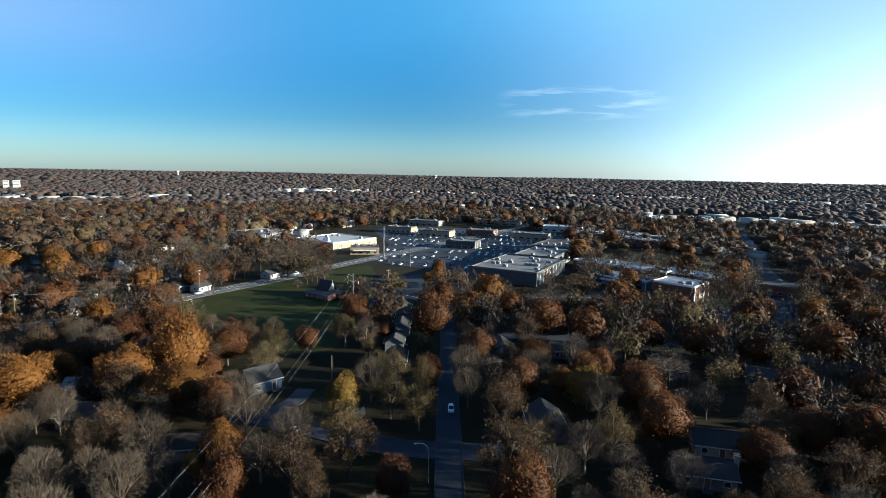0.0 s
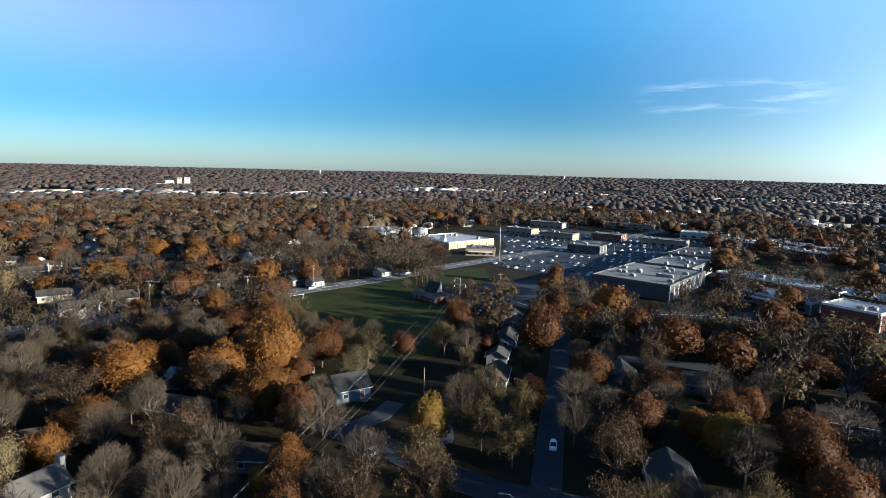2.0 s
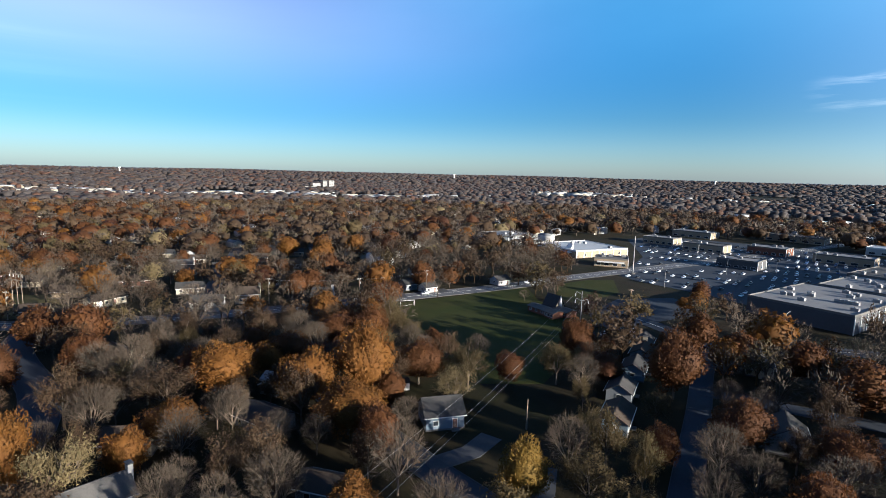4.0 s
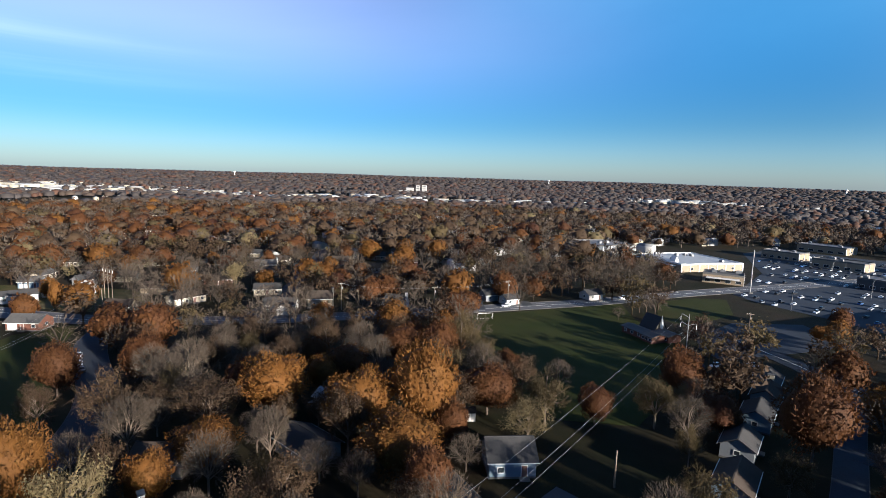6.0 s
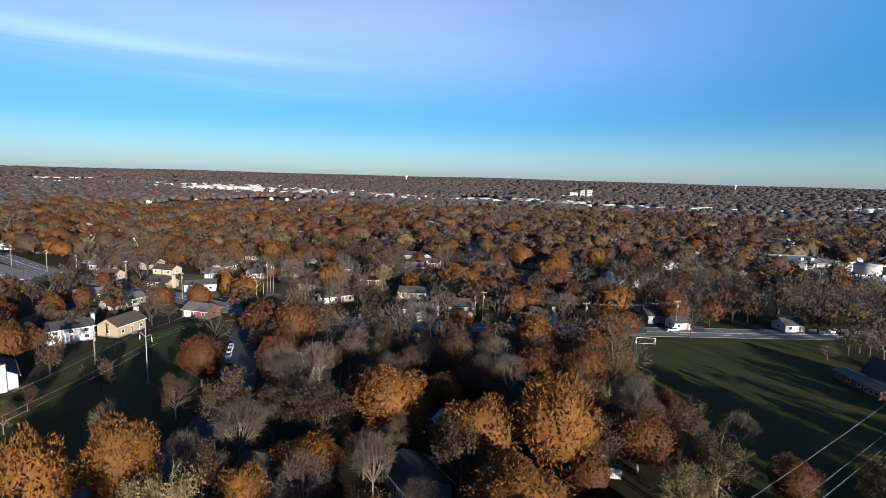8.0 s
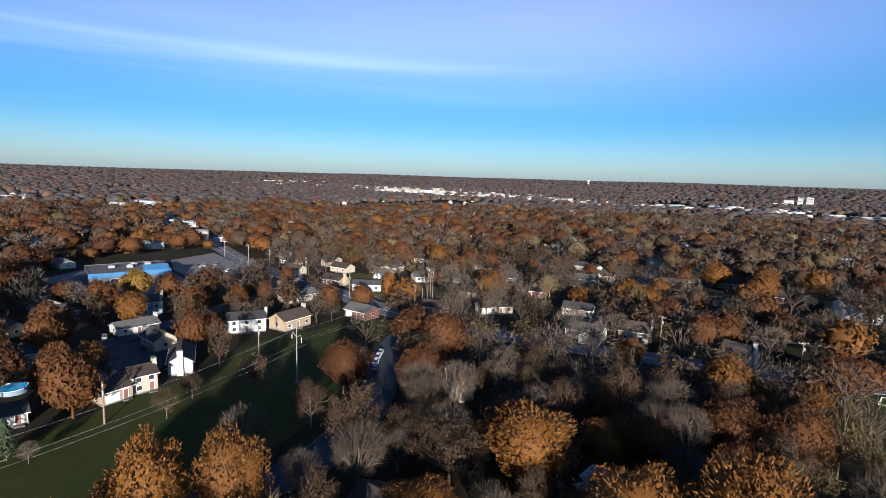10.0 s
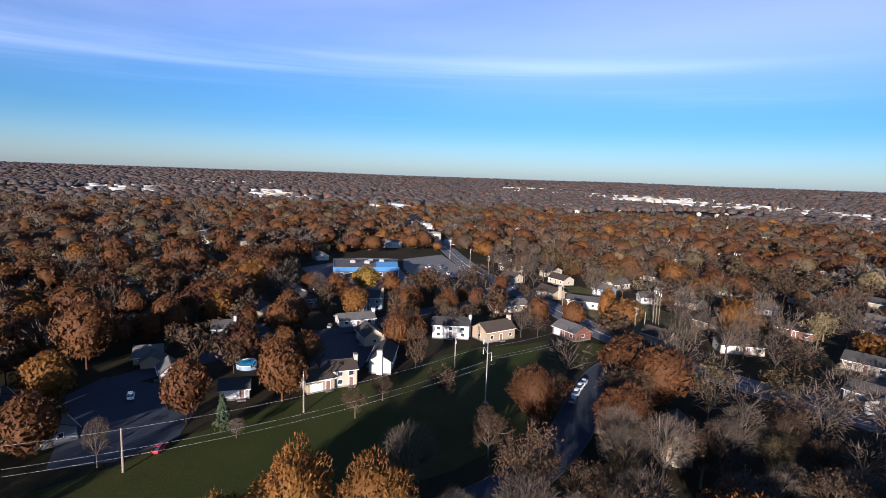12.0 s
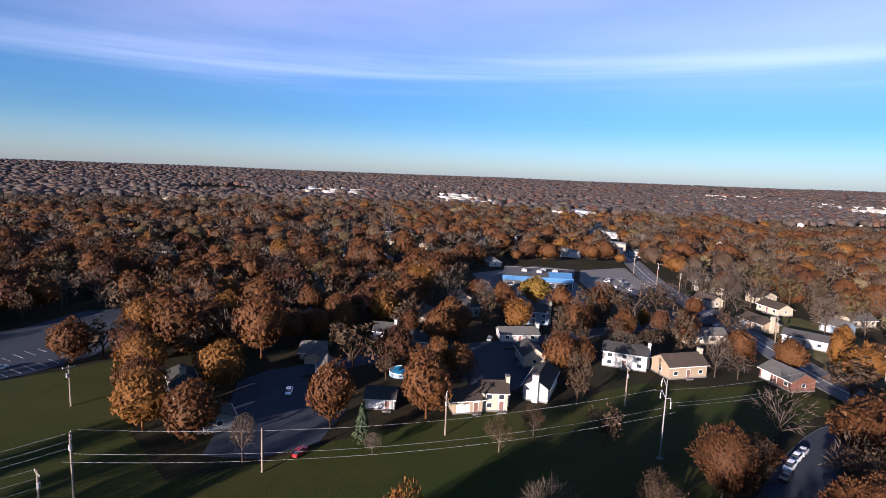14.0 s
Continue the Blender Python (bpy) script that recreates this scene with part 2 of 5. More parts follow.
def inside(x, y, outline):
    hit = False
    for (ax, ay), (bx, by) in zip(outline, outline[1:] + outline[:1]):
        if (ay > y) != (by > y) and x < (bx - ax) * (y - ay) / (by - ay) + ax:
            hit = not hit
    return hit

# ---- ground ----
MID = Vector((-25.0, 60.0))


def ground_z(x, y):
    """Level near by; the land climbs gently to the wooded skyline."""
    r = math.hypot(x - MID.x, y - MID.y)
    k = min(1.0, max(0.0, (r - 1900) / 2900))
    a = math.atan2(y - MID.y, x - MID.x)
    return k * k * (3 - 2 * k) * (30 + 3 * math.sin(3.1 * a + 1) + 2 * math.sin(11 * a) + 1.2 * math.sin(23 * a + 2))


def build_ground():
    rings = [0] + [15 * 1.16 ** k for k in range(40) if 15 * 1.16 ** k < 4600] + [4750, 4900]
    n = 216
    verts, faces = [(MID.x, MID.y, 0.0)], []
    for r in rings[1:]:
        for k in range(n):
            a = 2 * math.pi * k / n
            x, y = MID.x + r * math.cos(a), MID.y + r * math.sin(a)
            verts.append((x, y, ground_z(x, y)))
    for k in range(n):
        faces.append((0, 1 + k, 1 + (k + 1) % n))
    for i in range(len(rings) - 2):
        for k in range(n):
            a, b = 1 + i * n + k, 1 + i * n + (k + 1) % n
            faces.append((a, a + n, b + n, b))
    g = mesh_part("ground", verts, faces, GROUND_MAT)
    return tagged(g, "patchy late-autumn grass and leaf litter under the trees", "ground", kind="structure")


build_ground()

# ---- open grass ----
CHURCH_FIELD = [(-117, 222), (-104, 244), (-92, 264), (-80, 285), (-66, 262), (-46, 240), (-38, 222), (-35, 198), (-35, 170), (-50, 161), (-74, 173), (-92, 190), (-106, 207)]
CORRIDOR = [(-207, 118), (-198, 113), (-180, 103), (-160, 96), (-140, 91), (-124, 80), (-112, 66), (-104, 56), (-82, 44), (-60, 36), (0, 20), (0, -60), (-60, -62), (-92, -58), (-109, -52), (-126, -47),
            (-118, -22), (-106, -6), (-100, 14), (-113, 23), (-125, 28), (-140, 37), (-150, 44), (-163, 58), (-180, 66), (-192, 74), (-198, 88), (-208, 100)]
DRY_YARD = [(-292, 93), (-262, 106), (-238, 117), (-214, 131), (-222, 148), (-246, 154), (-272, 140), (-300, 115)]
PLAY_FIELD = [(104, 374), (140, 340), (190, 306), (208, 345), (164, 396), (122, 408)]
SHOP_GREEN = [(-70, 300), (-58, 322), (-46, 330), (-38, 300), (-48, 264), (-60, 272)]
sheet("church_field", CHURCH_FIELD, 0.0, FIELD_MAT, "open mown green field beside the church", "lawn")
sheet("grass_corridor", CORRIDOR, 0.0, FIELD_MAT, "long mown grass strip below the power line", "lawn")
sheet("dry_yards", DRY_YARD, 0.0, DRY_MAT, "sunlit dry tan grass verge along the avenue", "lawn")
sheet("playing_field", PLAY_FIELD, 0.0, DRY_MAT, "dry brown school playing field", "lawn")
sheet("shop_green", SHOP_GREEN, 0.0, FIELD_MAT, "small green lawn before the shopping centre", "lawn")

# ---- paved areas ----
SHOP_LOT = [(-46, 346), (-34, 334), (0, 318), (16, 306), (36, 340), (56, 376), (100, 430), (118, 505), (101, 553), (-53, 582), (-70, 530), (-44, 430)]
WEST_LOT = [(-377, 33), (-350, 14), (-318, 22), (-284, 40), (-312, 60)]
SALES_LOT = [(-262, -2), (-258, 30), (-283, 37), (-318, 19), (-349, 11), (-345, -12), (-300, -30)]
LEFT_LOT = [(-60, -66), (-93, -59.5), (-109, -53.5), (-125, -55), (-138, -65), (-157, -97), (-145, -102), (-125, -96), (-104, -96), (-70, -100)]
SCHOOL_LOT = [(66, 258), (86, 252), (112, 233), (126, 225), (132, 234), (118, 248), (92, 270)]
CHURCH_LOT = [(-38, 240), (-42, 254), (-36, 284), (-14, 302), (2, 280), (-16, 252), (-30, 232)]
STREET_COURT = [(-108, 12), (-113, 21), (-123, 26), (-137, 21), (-145, 9), (-145, -10), (-134, -10), (-120, 3)]
INNER_COURT = [(-164, 38), (-168, 48), (-186, 47), (-198, 42), (-192, 26), (-172, 25)]
LOTS = [SHOP_LOT, WEST_LOT, SALES_LOT, LEFT_LOT, SCHOOL_LOT, CHURCH_LOT, STREET_COURT, INNER_COURT]
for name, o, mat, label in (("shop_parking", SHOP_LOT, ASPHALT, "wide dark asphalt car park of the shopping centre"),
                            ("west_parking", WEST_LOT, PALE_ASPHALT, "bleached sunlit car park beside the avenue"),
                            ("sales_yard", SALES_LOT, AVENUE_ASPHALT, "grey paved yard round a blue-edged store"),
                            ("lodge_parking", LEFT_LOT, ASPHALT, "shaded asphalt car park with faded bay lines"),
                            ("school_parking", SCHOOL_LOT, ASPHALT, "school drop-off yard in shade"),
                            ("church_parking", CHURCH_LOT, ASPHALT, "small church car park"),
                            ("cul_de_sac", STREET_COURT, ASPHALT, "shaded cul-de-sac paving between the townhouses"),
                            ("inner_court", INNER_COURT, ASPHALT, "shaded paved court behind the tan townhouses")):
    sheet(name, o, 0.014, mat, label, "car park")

# ---- roads ----
ROADS = []


def road(name, points, width, material, label, kerb=True, centre=True, edge=False):
    line = smooth_line(points)
    ROADS.append((line, width))
    z = 0.052 + 0.007 * len(ROADS)
    bm = bmesh.new()
    ribbon(bm, line, -width / 2, width / 2, 0.0, z)
    r = tagged(part(name, bm, material), label, "road", kind="structure")
    if kerb:
        for s in (-1, 1):
            bm = bmesh.new()
            ribbon(bm, line, s * (width / 2), s * (width / 2 + 0.16), 0.0, 0.16)
            part("kerb", bm, CONCRETE if edge else DRIVE, r)
    if centre:
        bm = bmesh.new()
        for o in ((-0.18, -0.08), (0.08, 0.18)):
            ribbon(bm, line, o[0], o[1], z - 0.01, z + 0.006)
        part("centre_line", bm, LINE_PAINT, r)
    if edge:
        for o in (-width / 4, width / 4):
            bm = bmesh.new()
            for i in range(0, len(line) - 1, 2):
                ribbon(bm, [line[i], line[i].lerp(line[i + 1], 0.55)], o - 0.08, o + 0.08, z - 0.01, z + 0.006)
            part("lane_line", bm, LINE_PAINT, r)
    return r


AVENUE = [(-760, -100), (-600, -42), (-480, 4), (-408, 31), (-356, 49), (-318, 65), (-280, 87), (-249, 102), (-224, 114), (-203, 128), (-184, 146), (-166, 167), (-151, 187), (-138, 206),
          (-118, 236), (-105, 256), (-92, 276), (-80, 298), (-69, 321), (-57, 342), (-38, 374), (-8, 424), (36, 500), (84, 590), (150, 715)]
road("avenue", AVENUE, 11, AVENUE_ASPHALT, "four-lane asphalt avenue with pale kerbs", edge=True)
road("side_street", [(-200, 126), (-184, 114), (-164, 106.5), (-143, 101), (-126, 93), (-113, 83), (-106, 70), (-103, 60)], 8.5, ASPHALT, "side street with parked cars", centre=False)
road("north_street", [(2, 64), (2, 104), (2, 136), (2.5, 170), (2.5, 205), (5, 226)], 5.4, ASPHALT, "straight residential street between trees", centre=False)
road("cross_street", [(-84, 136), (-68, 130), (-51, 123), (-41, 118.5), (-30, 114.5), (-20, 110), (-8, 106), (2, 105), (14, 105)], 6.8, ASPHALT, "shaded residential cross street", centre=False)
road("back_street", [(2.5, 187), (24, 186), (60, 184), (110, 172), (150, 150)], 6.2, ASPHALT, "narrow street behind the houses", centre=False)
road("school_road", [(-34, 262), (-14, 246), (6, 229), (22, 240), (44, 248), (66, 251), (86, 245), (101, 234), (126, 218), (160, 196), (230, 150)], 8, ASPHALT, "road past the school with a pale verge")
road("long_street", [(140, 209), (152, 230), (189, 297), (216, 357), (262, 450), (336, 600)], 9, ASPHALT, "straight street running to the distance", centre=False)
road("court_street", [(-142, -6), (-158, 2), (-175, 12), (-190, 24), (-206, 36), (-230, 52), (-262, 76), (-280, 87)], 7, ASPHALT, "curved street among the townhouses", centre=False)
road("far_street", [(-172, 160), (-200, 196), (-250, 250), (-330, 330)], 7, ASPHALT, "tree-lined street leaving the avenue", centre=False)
for name, pts, w in (("driveway", [(-42, 119), (-37, 128), (-36, 136)], 5), ("driveway", [(-24, 112), (-20, 122), (-22, 130)], 4), ("driveway", [(-120, 232), (-127, 240), (-131, 248)], 6),
                     ("driveway", [(-136, 210), (-145, 216)], 4.5), ("driveway", [(-108, 252), (-114, 258)], 4.5), ("driveway", [(-164, 169), (-172, 176)], 4)):
    road(name, pts, w, DRIVE, "worn concrete driveway to a house", kerb=False, centre=False)

ROAD_POINTS = np.array([(p.x, p.y, w / 2) for line, w in ROADS for a, b in zip(line, line[1:]) for p in (a, a.lerp(b, 0.5))])
WEST_OPEN = [(-385, 30), (-350, -30), (-290, -34), (-256, -4), (-255, 34), (-285, 80), (-312, 66)]
SHOP_OPEN = [(-62, 332), (-46, 262), (-8, 256), (14, 258), (40, 252), (68, 262), (84, 330), (126, 555), (-36, 612), (-154, 480), (-112, 410)]
EAST_OPEN = [(-60, -66), (150, -46), (150, 12), (-20, 18)]
WIRE_LAWN = [(-52, 124), (-38, 119), (-24, 114), (-20, 124), (-21, 140), (-22, 156), (-30, 168), (-40, 164), (-50, 158)]
KEEP_CLEAR = LOTS + [WIRE_LAWN, EAST_OPEN, WEST_OPEN, SHOP_OPEN, CHURCH_FIELD, CORRIDOR, PLAY_FIELD, SHOP_GREEN, DRY_YARD]
COURT = [(-262, 4), (-139, -25), (-104, 24), (-160, 68), (-236, 98)]  # the townhouses
TAKEN = []  # x, y, radius of what already stands


def free(x, y, gap):
    if np.any(np.hypot(ROAD_POINTS[:, 0] - x, ROAD_POINTS[:, 1] - y) < ROAD_POINTS[:, 2] + gap * 0.55):
        return False
    if any(inside(x, y, o) for o in KEEP_CLEAR):
        return False
    return all((x - a) ** 2 + (y - b) ** 2 > (gap + r) ** 2 for a, b, r in TAKEN)

# ---- houses ----


def gable_body(w, d, h, rise):
    """Walls of a gabled house: ridge along x."""
    bm = bmesh.new()
    x, y = w / 2, d / 2
    lo = [bm.verts.new(p) for p in ((-x, -y, 0), (x, -y, 0), (x, y, 0), (-x, y, 0))]
    hi = [bm.verts.new(p) for p in ((-x, -y, h), (x, -y, h), (x, y, h), (-x, y, h))]
    e, f = bm.verts.new((-x, 0, h + rise)), bm.verts.new((x, 0, h + rise))
    for q in ((lo[0], lo[1], hi[1], hi[0]), (lo[2], lo[3], hi[3], hi[2]), (lo[1], lo[2], hi[2], f, hi[1]), (lo[3], lo[0], hi[0], e, hi[3]), (hi[0], hi[1], f, e), (hi[2], hi[3], e, f)):
        bm.faces.new(q)
    return bm


def gable_roof(w, d, h, rise, over=0.45, thick=0.16):
    bm = bmesh.new()
    x, y = w / 2 + over, d / 2 + over
    drop = rise * over / (d / 2)
    for s in (-1, 1):
        v = [bm.verts.new(p) for p in ((-x, s * y, h - drop), (x, s * y, h - drop), (x, 0, h + rise), (-x, 0, h + rise))]
        u = [bm.verts.new(q.co + Vector((0, 0, thick))) for q in v]
        bm.faces.new(v)
        bm.faces.new(u[::-1])
        for k in range(4):
            bm.faces.new((v[k], u[k], u[(k + 1) % 4], v[(k + 1) % 4]))
    bmesh.ops.recalc_face_normals(bm, faces=bm.faces)
    return bm


def wall_window(parent, x, y, z, w, h, face, material=None):
    """A window proud of the wall; face: 'x' or 'y' with a sign, the wall's outward side."""
    s = 1 if face[0] == "+" else -1
    fr = bmesh.new()
    t = 0.09
    bars = ((-w / 2, w / 2, -h / 2, -h / 2 + t), (-w / 2, w / 2, h / 2 - t, h / 2), (-w / 2, -w / 2 + t, -h / 2 + t, h / 2 - t), (w / 2 - t, w / 2, -h / 2 + t, h / 2 - t))
    for a, b, c, d in bars:
        if face[1] == "y":
            box(fr, x + a, x + b, min(y, y + s * 0.08), max(y, y + s * 0.08), z + c, z + d)
        else:
            box(fr, min(x, x + s * 0.08), max(x, x + s * 0.08), y + a, y + b, z + c, z + d)
    win = part("window", fr, TRIM, parent)
    a = w / 2 - t
    b = h / 2 - t
    g = boxes((x - a, x + a, min(y, y + s * 0.03), max(y, y + s * 0.03), z - b, z + b) if face[1] == "y" else (min(x, x + s * 0.03), max(x, x + s * 0.03), y - a, y + a, z - b, z + b))
    part("pane", g, GLASS, win)


def house(x, y, turn, w=12.0, d=8.5, h=2.8, rise=2.0, wall="white", roof="grey", label="", chimney=False, garage=False, wing=0.0, rear=True):
    label = label or f"{wall} sided house with a {roof} gabled roof among trees"
    hs = empty("house", pose(x, y, 0, 0, 0, turn), label, "house", "houses of the neighbourhood")
    TAKEN.append((x, y, max(w, d) * 0.5))
    body = part("wall", gable_body(w, d, h, rise), WALLS[wall], hs)
    part("roof", gable_roof(w, d, h, rise), ROOFS[roof], hs)
    part("ridge_cap", boxes((-w / 2 - 0.4, w / 2 + 0.4, -0.14, 0.14, h + rise + 0.12, h + rise + 0.22)), ROOFS[roof], hs)
    part("foundation", boxes((-w / 2 - 0.08, w / 2 + 0.08, -d / 2 - 0.08, d / 2 + 0.08, 0, 0.35)), CONCRETE, hs)
    for s in (-1, 1):
        part("gutter", boxes((-w / 2 - 0.45, w / 2 + 0.45, s * (d / 2 + 0.5) - 0.07, s * (d / 2 + 0.5) + 0.07, h - rise * 0.45 / (d / 2) - 0.05, h - rise * 0.45 / (d / 2) + 0.1)), TRIM, hs)
    floors = [1.55] if h < 4.2 else [1.3, 3.3]
    n = max(2, int(w / 3.2))
    for z in floors:
        for k in range(n):
            px = -w / 2 + w * (k + 0.5) / n
            if z < 2 and k == n // 2:
                dr = part("door", boxes((px - 0.5, px + 0.5, -d / 2 - 0.06, -d / 2 + 0.0, 0.36, 2.42)), DOOR_MAT, hs)
                part("door_frame", boxes((px - 0.62, px - 0.5, -d / 2 - 0.08, -d / 2, 0.36, 2.54), (px + 0.5, px + 0.62, -d / 2 - 0.08, -d / 2, 0.36, 2.54), (px - 0.5, px + 0.5, -d / 2 - 0.08, -d / 2, 2.42, 2.54)), TRIM, dr)
                part("doorstep", boxes((px - 0.9, px + 0.9, -d / 2 - 1.2, -d / 2 - 0.09, 0, 0.3)), CONCRETE, hs)
            else:
                wall_window(hs, px, -d / 2, z + 0.15, 1.3, 1.2, "-y")
            if rear:
                wall_window(hs, px, d / 2, z + 0.15, 1.2, 1.1, "+y")
        for s in ("+x", "-x"):
            wall_window(hs, w / 2 if s == "+x" else -w / 2, 0, z + 0.15, 1.2, 1.1, s)
    if chimney:
        c = part("chimney", boxes((w / 2 - 0.0, w / 2 + 0.8, -0.7, 0.7, 0, h + rise + 1.2)), WALLS[wall if wall in ("white", "brick") else "cream"], hs)
        part("chimney_cap", boxes((w / 2 - 0.1, w / 2 + 0.9, -0.8, 0.8, h + rise + 1.2, h + rise + 1.35)), CONCRETE, c)
    if garage:
        gx = -w / 2 + 2.2
        part("garage_door", boxes(*[(gx - 1.5, gx + 1.5, -d / 2 - 0.07, -d / 2, 0.1 + 0.55 * k, 0.6 + 0.55 * k) for k in range(4)]), TRIM, hs)
    if wing:
        wb = gable_body(d * 0.9, wing, h * 0.92, rise * 0.7)
        bmesh.ops.transform(wb, matrix=pose(w * 0.22, -d / 2 - d * 0.2, 0, 0, 0, 90), verts=wb.verts)
        part("wing_wall", wb, WALLS[wall], hs)
        wr = gable_roof(d * 0.9, wing, h * 0.92, rise * 0.7)
        bmesh.ops.transform(wr, matrix=pose(w * 0.22, -d / 2 - d * 0.2, 0, 0, 0, 90), verts=wr.verts)
        part("wing_roof", wr, ROOFS[roof], hs)
    return hs

# ---- larger buildings ----


def flat_building(name, x, y, turn, w, d, h, wall, roof, label, units=4, bays=6, category="building", parapet=0.6, canopy=False):
    b = empty(name, pose(x, y, 0, 0, 0, turn), label, category)
    TAKEN.append((x, y, 0.5 * min(w, d)))
    part("wall", boxes((-w / 2, w / 2, -d / 2, d / 2, 0, h)), WALLS[wall], b)
    part("roof", boxes((-w / 2 + 0.3, w / 2 - 0.3, -d / 2 + 0.3, d / 2 - 0.3, h, h + 0.12)), ROOFS[roof], b)
    p = bmesh.new()
    for q in ((-w / 2 - 0.05, w / 2 + 0.05, -d / 2 - 0.05, -d / 2 + 0.3), (-w / 2 - 0.05, w / 2 + 0.05, d / 2 - 0.3, d / 2 + 0.05), (-w / 2 - 0.05, -w / 2 + 0.3, -d / 2 + 0.3, d / 2 - 0.3), (w / 2 - 0.3, w / 2 + 0.05, -d / 2 + 0.3, d / 2 - 0.3)):
        box(p, *q, h - 0.3, h + parapet)
    part("parapet", p, TRIM if roof == "white" else CONCRETE, b)
    r = random.Random(int(abs(x * 7 + y * 3)))
    for k in range(units):
        ux, uy = r.uniform(-0.42, 0.42) * w, r.uniform(-0.38, 0.38) * d
        u = part("rooftop_unit", boxes((ux - 1.3, ux + 1.3, uy - 0.9, uy + 0.9, h + 0.12, h + 1.4)), STEEL, b)
        part("fan_cowl", rods(((ux, uy, h + 1.4), (ux, uy, h + 1.7), 0.6, 0.55), n=10), STEEL, u)
    for k in range(bays):
        px = -w / 2 + w * (k + 0.5) / bays
        if h > 5.5:
            wall_window(b, px, -d / 2, h - 1.9, w / bays * 0.55, 1.5, "-y")
        wall_window(b, px, -d / 2, 1.6, w / bays * 0.55, 1.7, "-y")
    n = max(1, int(d / 12))
    for k in range(n):
        wall_window(b, w / 2, -d / 2 + d * (k + 0.5) / n, 1.9, 2.4, 1.5, "+x")
    for k in range(int(d / 6) + 1):
        py = -d / 2 + 0.3 + (d - 0.6) * k / max(1, int(d / 6))
        part("pilaster", boxes((w / 2, w / 2 + 0.25, py - 0.3, py + 0.3, 0, h - 0.35)), TRIM, b)
    if canopy:
        part("canopy", boxes((-w * 0.4, w * 0.4, -d / 2 - 3.0, -d / 2 - 0.1, 3.0, 3.5)), TRIM, b)
    return b


# the shopping centre
# the store's front lies in shade; that darkness is put into its wall colour
flat_building("store", 45, 306, -28, 38, 54, 7, "dark", "flat", "large store, walls dark with painted shade, grey flat roof", 14, 0, "store")
flat_building("strip_shops", 67.1, 350.3, 63, 44, 26, 7.5, "grey", "flat", "row of grey-fronted shops behind the store", 9, 4, "shops")
flat_building("strip_shops", 88.4, 393.7, 62, 50, 30, 8, "dark", "pale", "long dark shop row with a pale roof", 10, 2, "shops")
white_store = flat_building("white_store", -87, 427, -37, 46, 46, 4.6, "tan", "white", "supermarket with a bright white roof and tan walls", 6, 0, "store", canopy=True)
_sign = gable_body(5, 3, 4.4, 3.6)
bmesh.ops.translate(_sign, verts=_sign.verts, vec=(9, -17, 0))
part("gable_sign", _sign, TRIM, white_store, "white pointed entrance gable")
flat_building("store_annex", -152, 447, -37, 34, 34, 7, "grey", "flat", "flat-roofed store annex in shade", 5, 6, "store")
flat_building("restaurant", -56.4, 378.9, 8, 20, 13, 5, "tan", "pale", "tan roadside restaurant with a flat roof", 3, 4, "restaurant", canopy=True)
for x, y, w, d, wall, roof in ((16, 421, 24, 16, "dark", "flat"), (-6, 495, 30, 16, "tan", "pale"), (37, 506, 26, 18, "brick", "flat"), (80, 484, 34, 18, "tan", "flat"),
                               (-41, 522, 26, 16, "tan", "flat"), (126, 556, 40, 20, "white", "white"), (-19, 599, 36, 20, "tan", "flat"), (65, 620, 48, 22, "tan", "pale"),
                               (-116, 565, 30, 16, "cream", "white"), (142, 637, 44, 20, "white", "white")):
    flat_building("shop", x, y, -20, w, d, 5.5, wall, roof, f"small {wall} shop with a {roof} flat roof", 3, 5, "shop")

# the school
flat_building("school_hall", 108.3, 314.7, -45, 58, 17, 6, "brick", "white", "long brick school wing with a white roof", 5, 5, "school")
flat_building("school_wing", 141.3, 286.8, -45, 34, 15, 5.6, "brick", "white", "brick school wing with a white roof", 3, 4, "school")
flat_building("school_gym", 118.1, 258.5, -46, 20, 18, 7, "brick", "white", "tall brick school gymnasium", 2, 0, "school")
flat_building("school_entrance", 99, 283.1, -46, 30, 16, 4.6, "grey", "white", "low school entrance block with a pale roof", 5, 4, "school", canopy=True)
flat_building("school_annex", 170.9, 267.7, -32, 26, 16, 5, "brick", "pale", "low brick school annex", 2, 6, "school")

# flats beyond the playing field
for k in range(7):
    flat_building("apartment_block", 135 + 12 * (k % 4) + 29 * (k // 4), 500 - 20 * (k % 4) + 10 * (k // 4), -36, 30, 12, 6.5, "brick" if k % 2 else "tan", "white", "two-storey apartment block with a white flat roof", 2, 8, "apartments")

# the blue-roofed yard and the lodge
yard_shop = flat_building("yard_shop", -300.4, 5.3, 112, 32, 28, 4.6, "dark", "pale", "flat-roofed yard store with a bright blue metal mansard", 4, 5, "store", parapet=0.3)
for x0, x1 in ((-16.4, 16.4),):
    bm = bmesh.new()
    v = [bm.verts.new(p) for p in ((x0, -15.2, 3.2), (x1, -15.2, 3.2), (x1, -14.1, 5.2), (x0, -14.1, 5.2), (x0, -14.06, 3.2), (x1, -14.06, 3.2))]
    for q in ((0, 1, 2, 3), (1, 5, 2), (0, 3, 4), (3, 2, 5, 4), (0, 4, 5, 1)):
        bm.faces.new([v[k] for k in q])
    part("mansard", bm, ROOFS["blue"], yard_shop, "bright blue metal mansard")
bm = gable_roof(10, 9, 4.6, 2.2, 0.4)
bmesh.ops.translate(bm, verts=bm.verts, vec=(10.6, -8.5, 0))
part("entrance_roof", bm, ROOFS["blue"], yard_shop, "blue metal entrance roof")
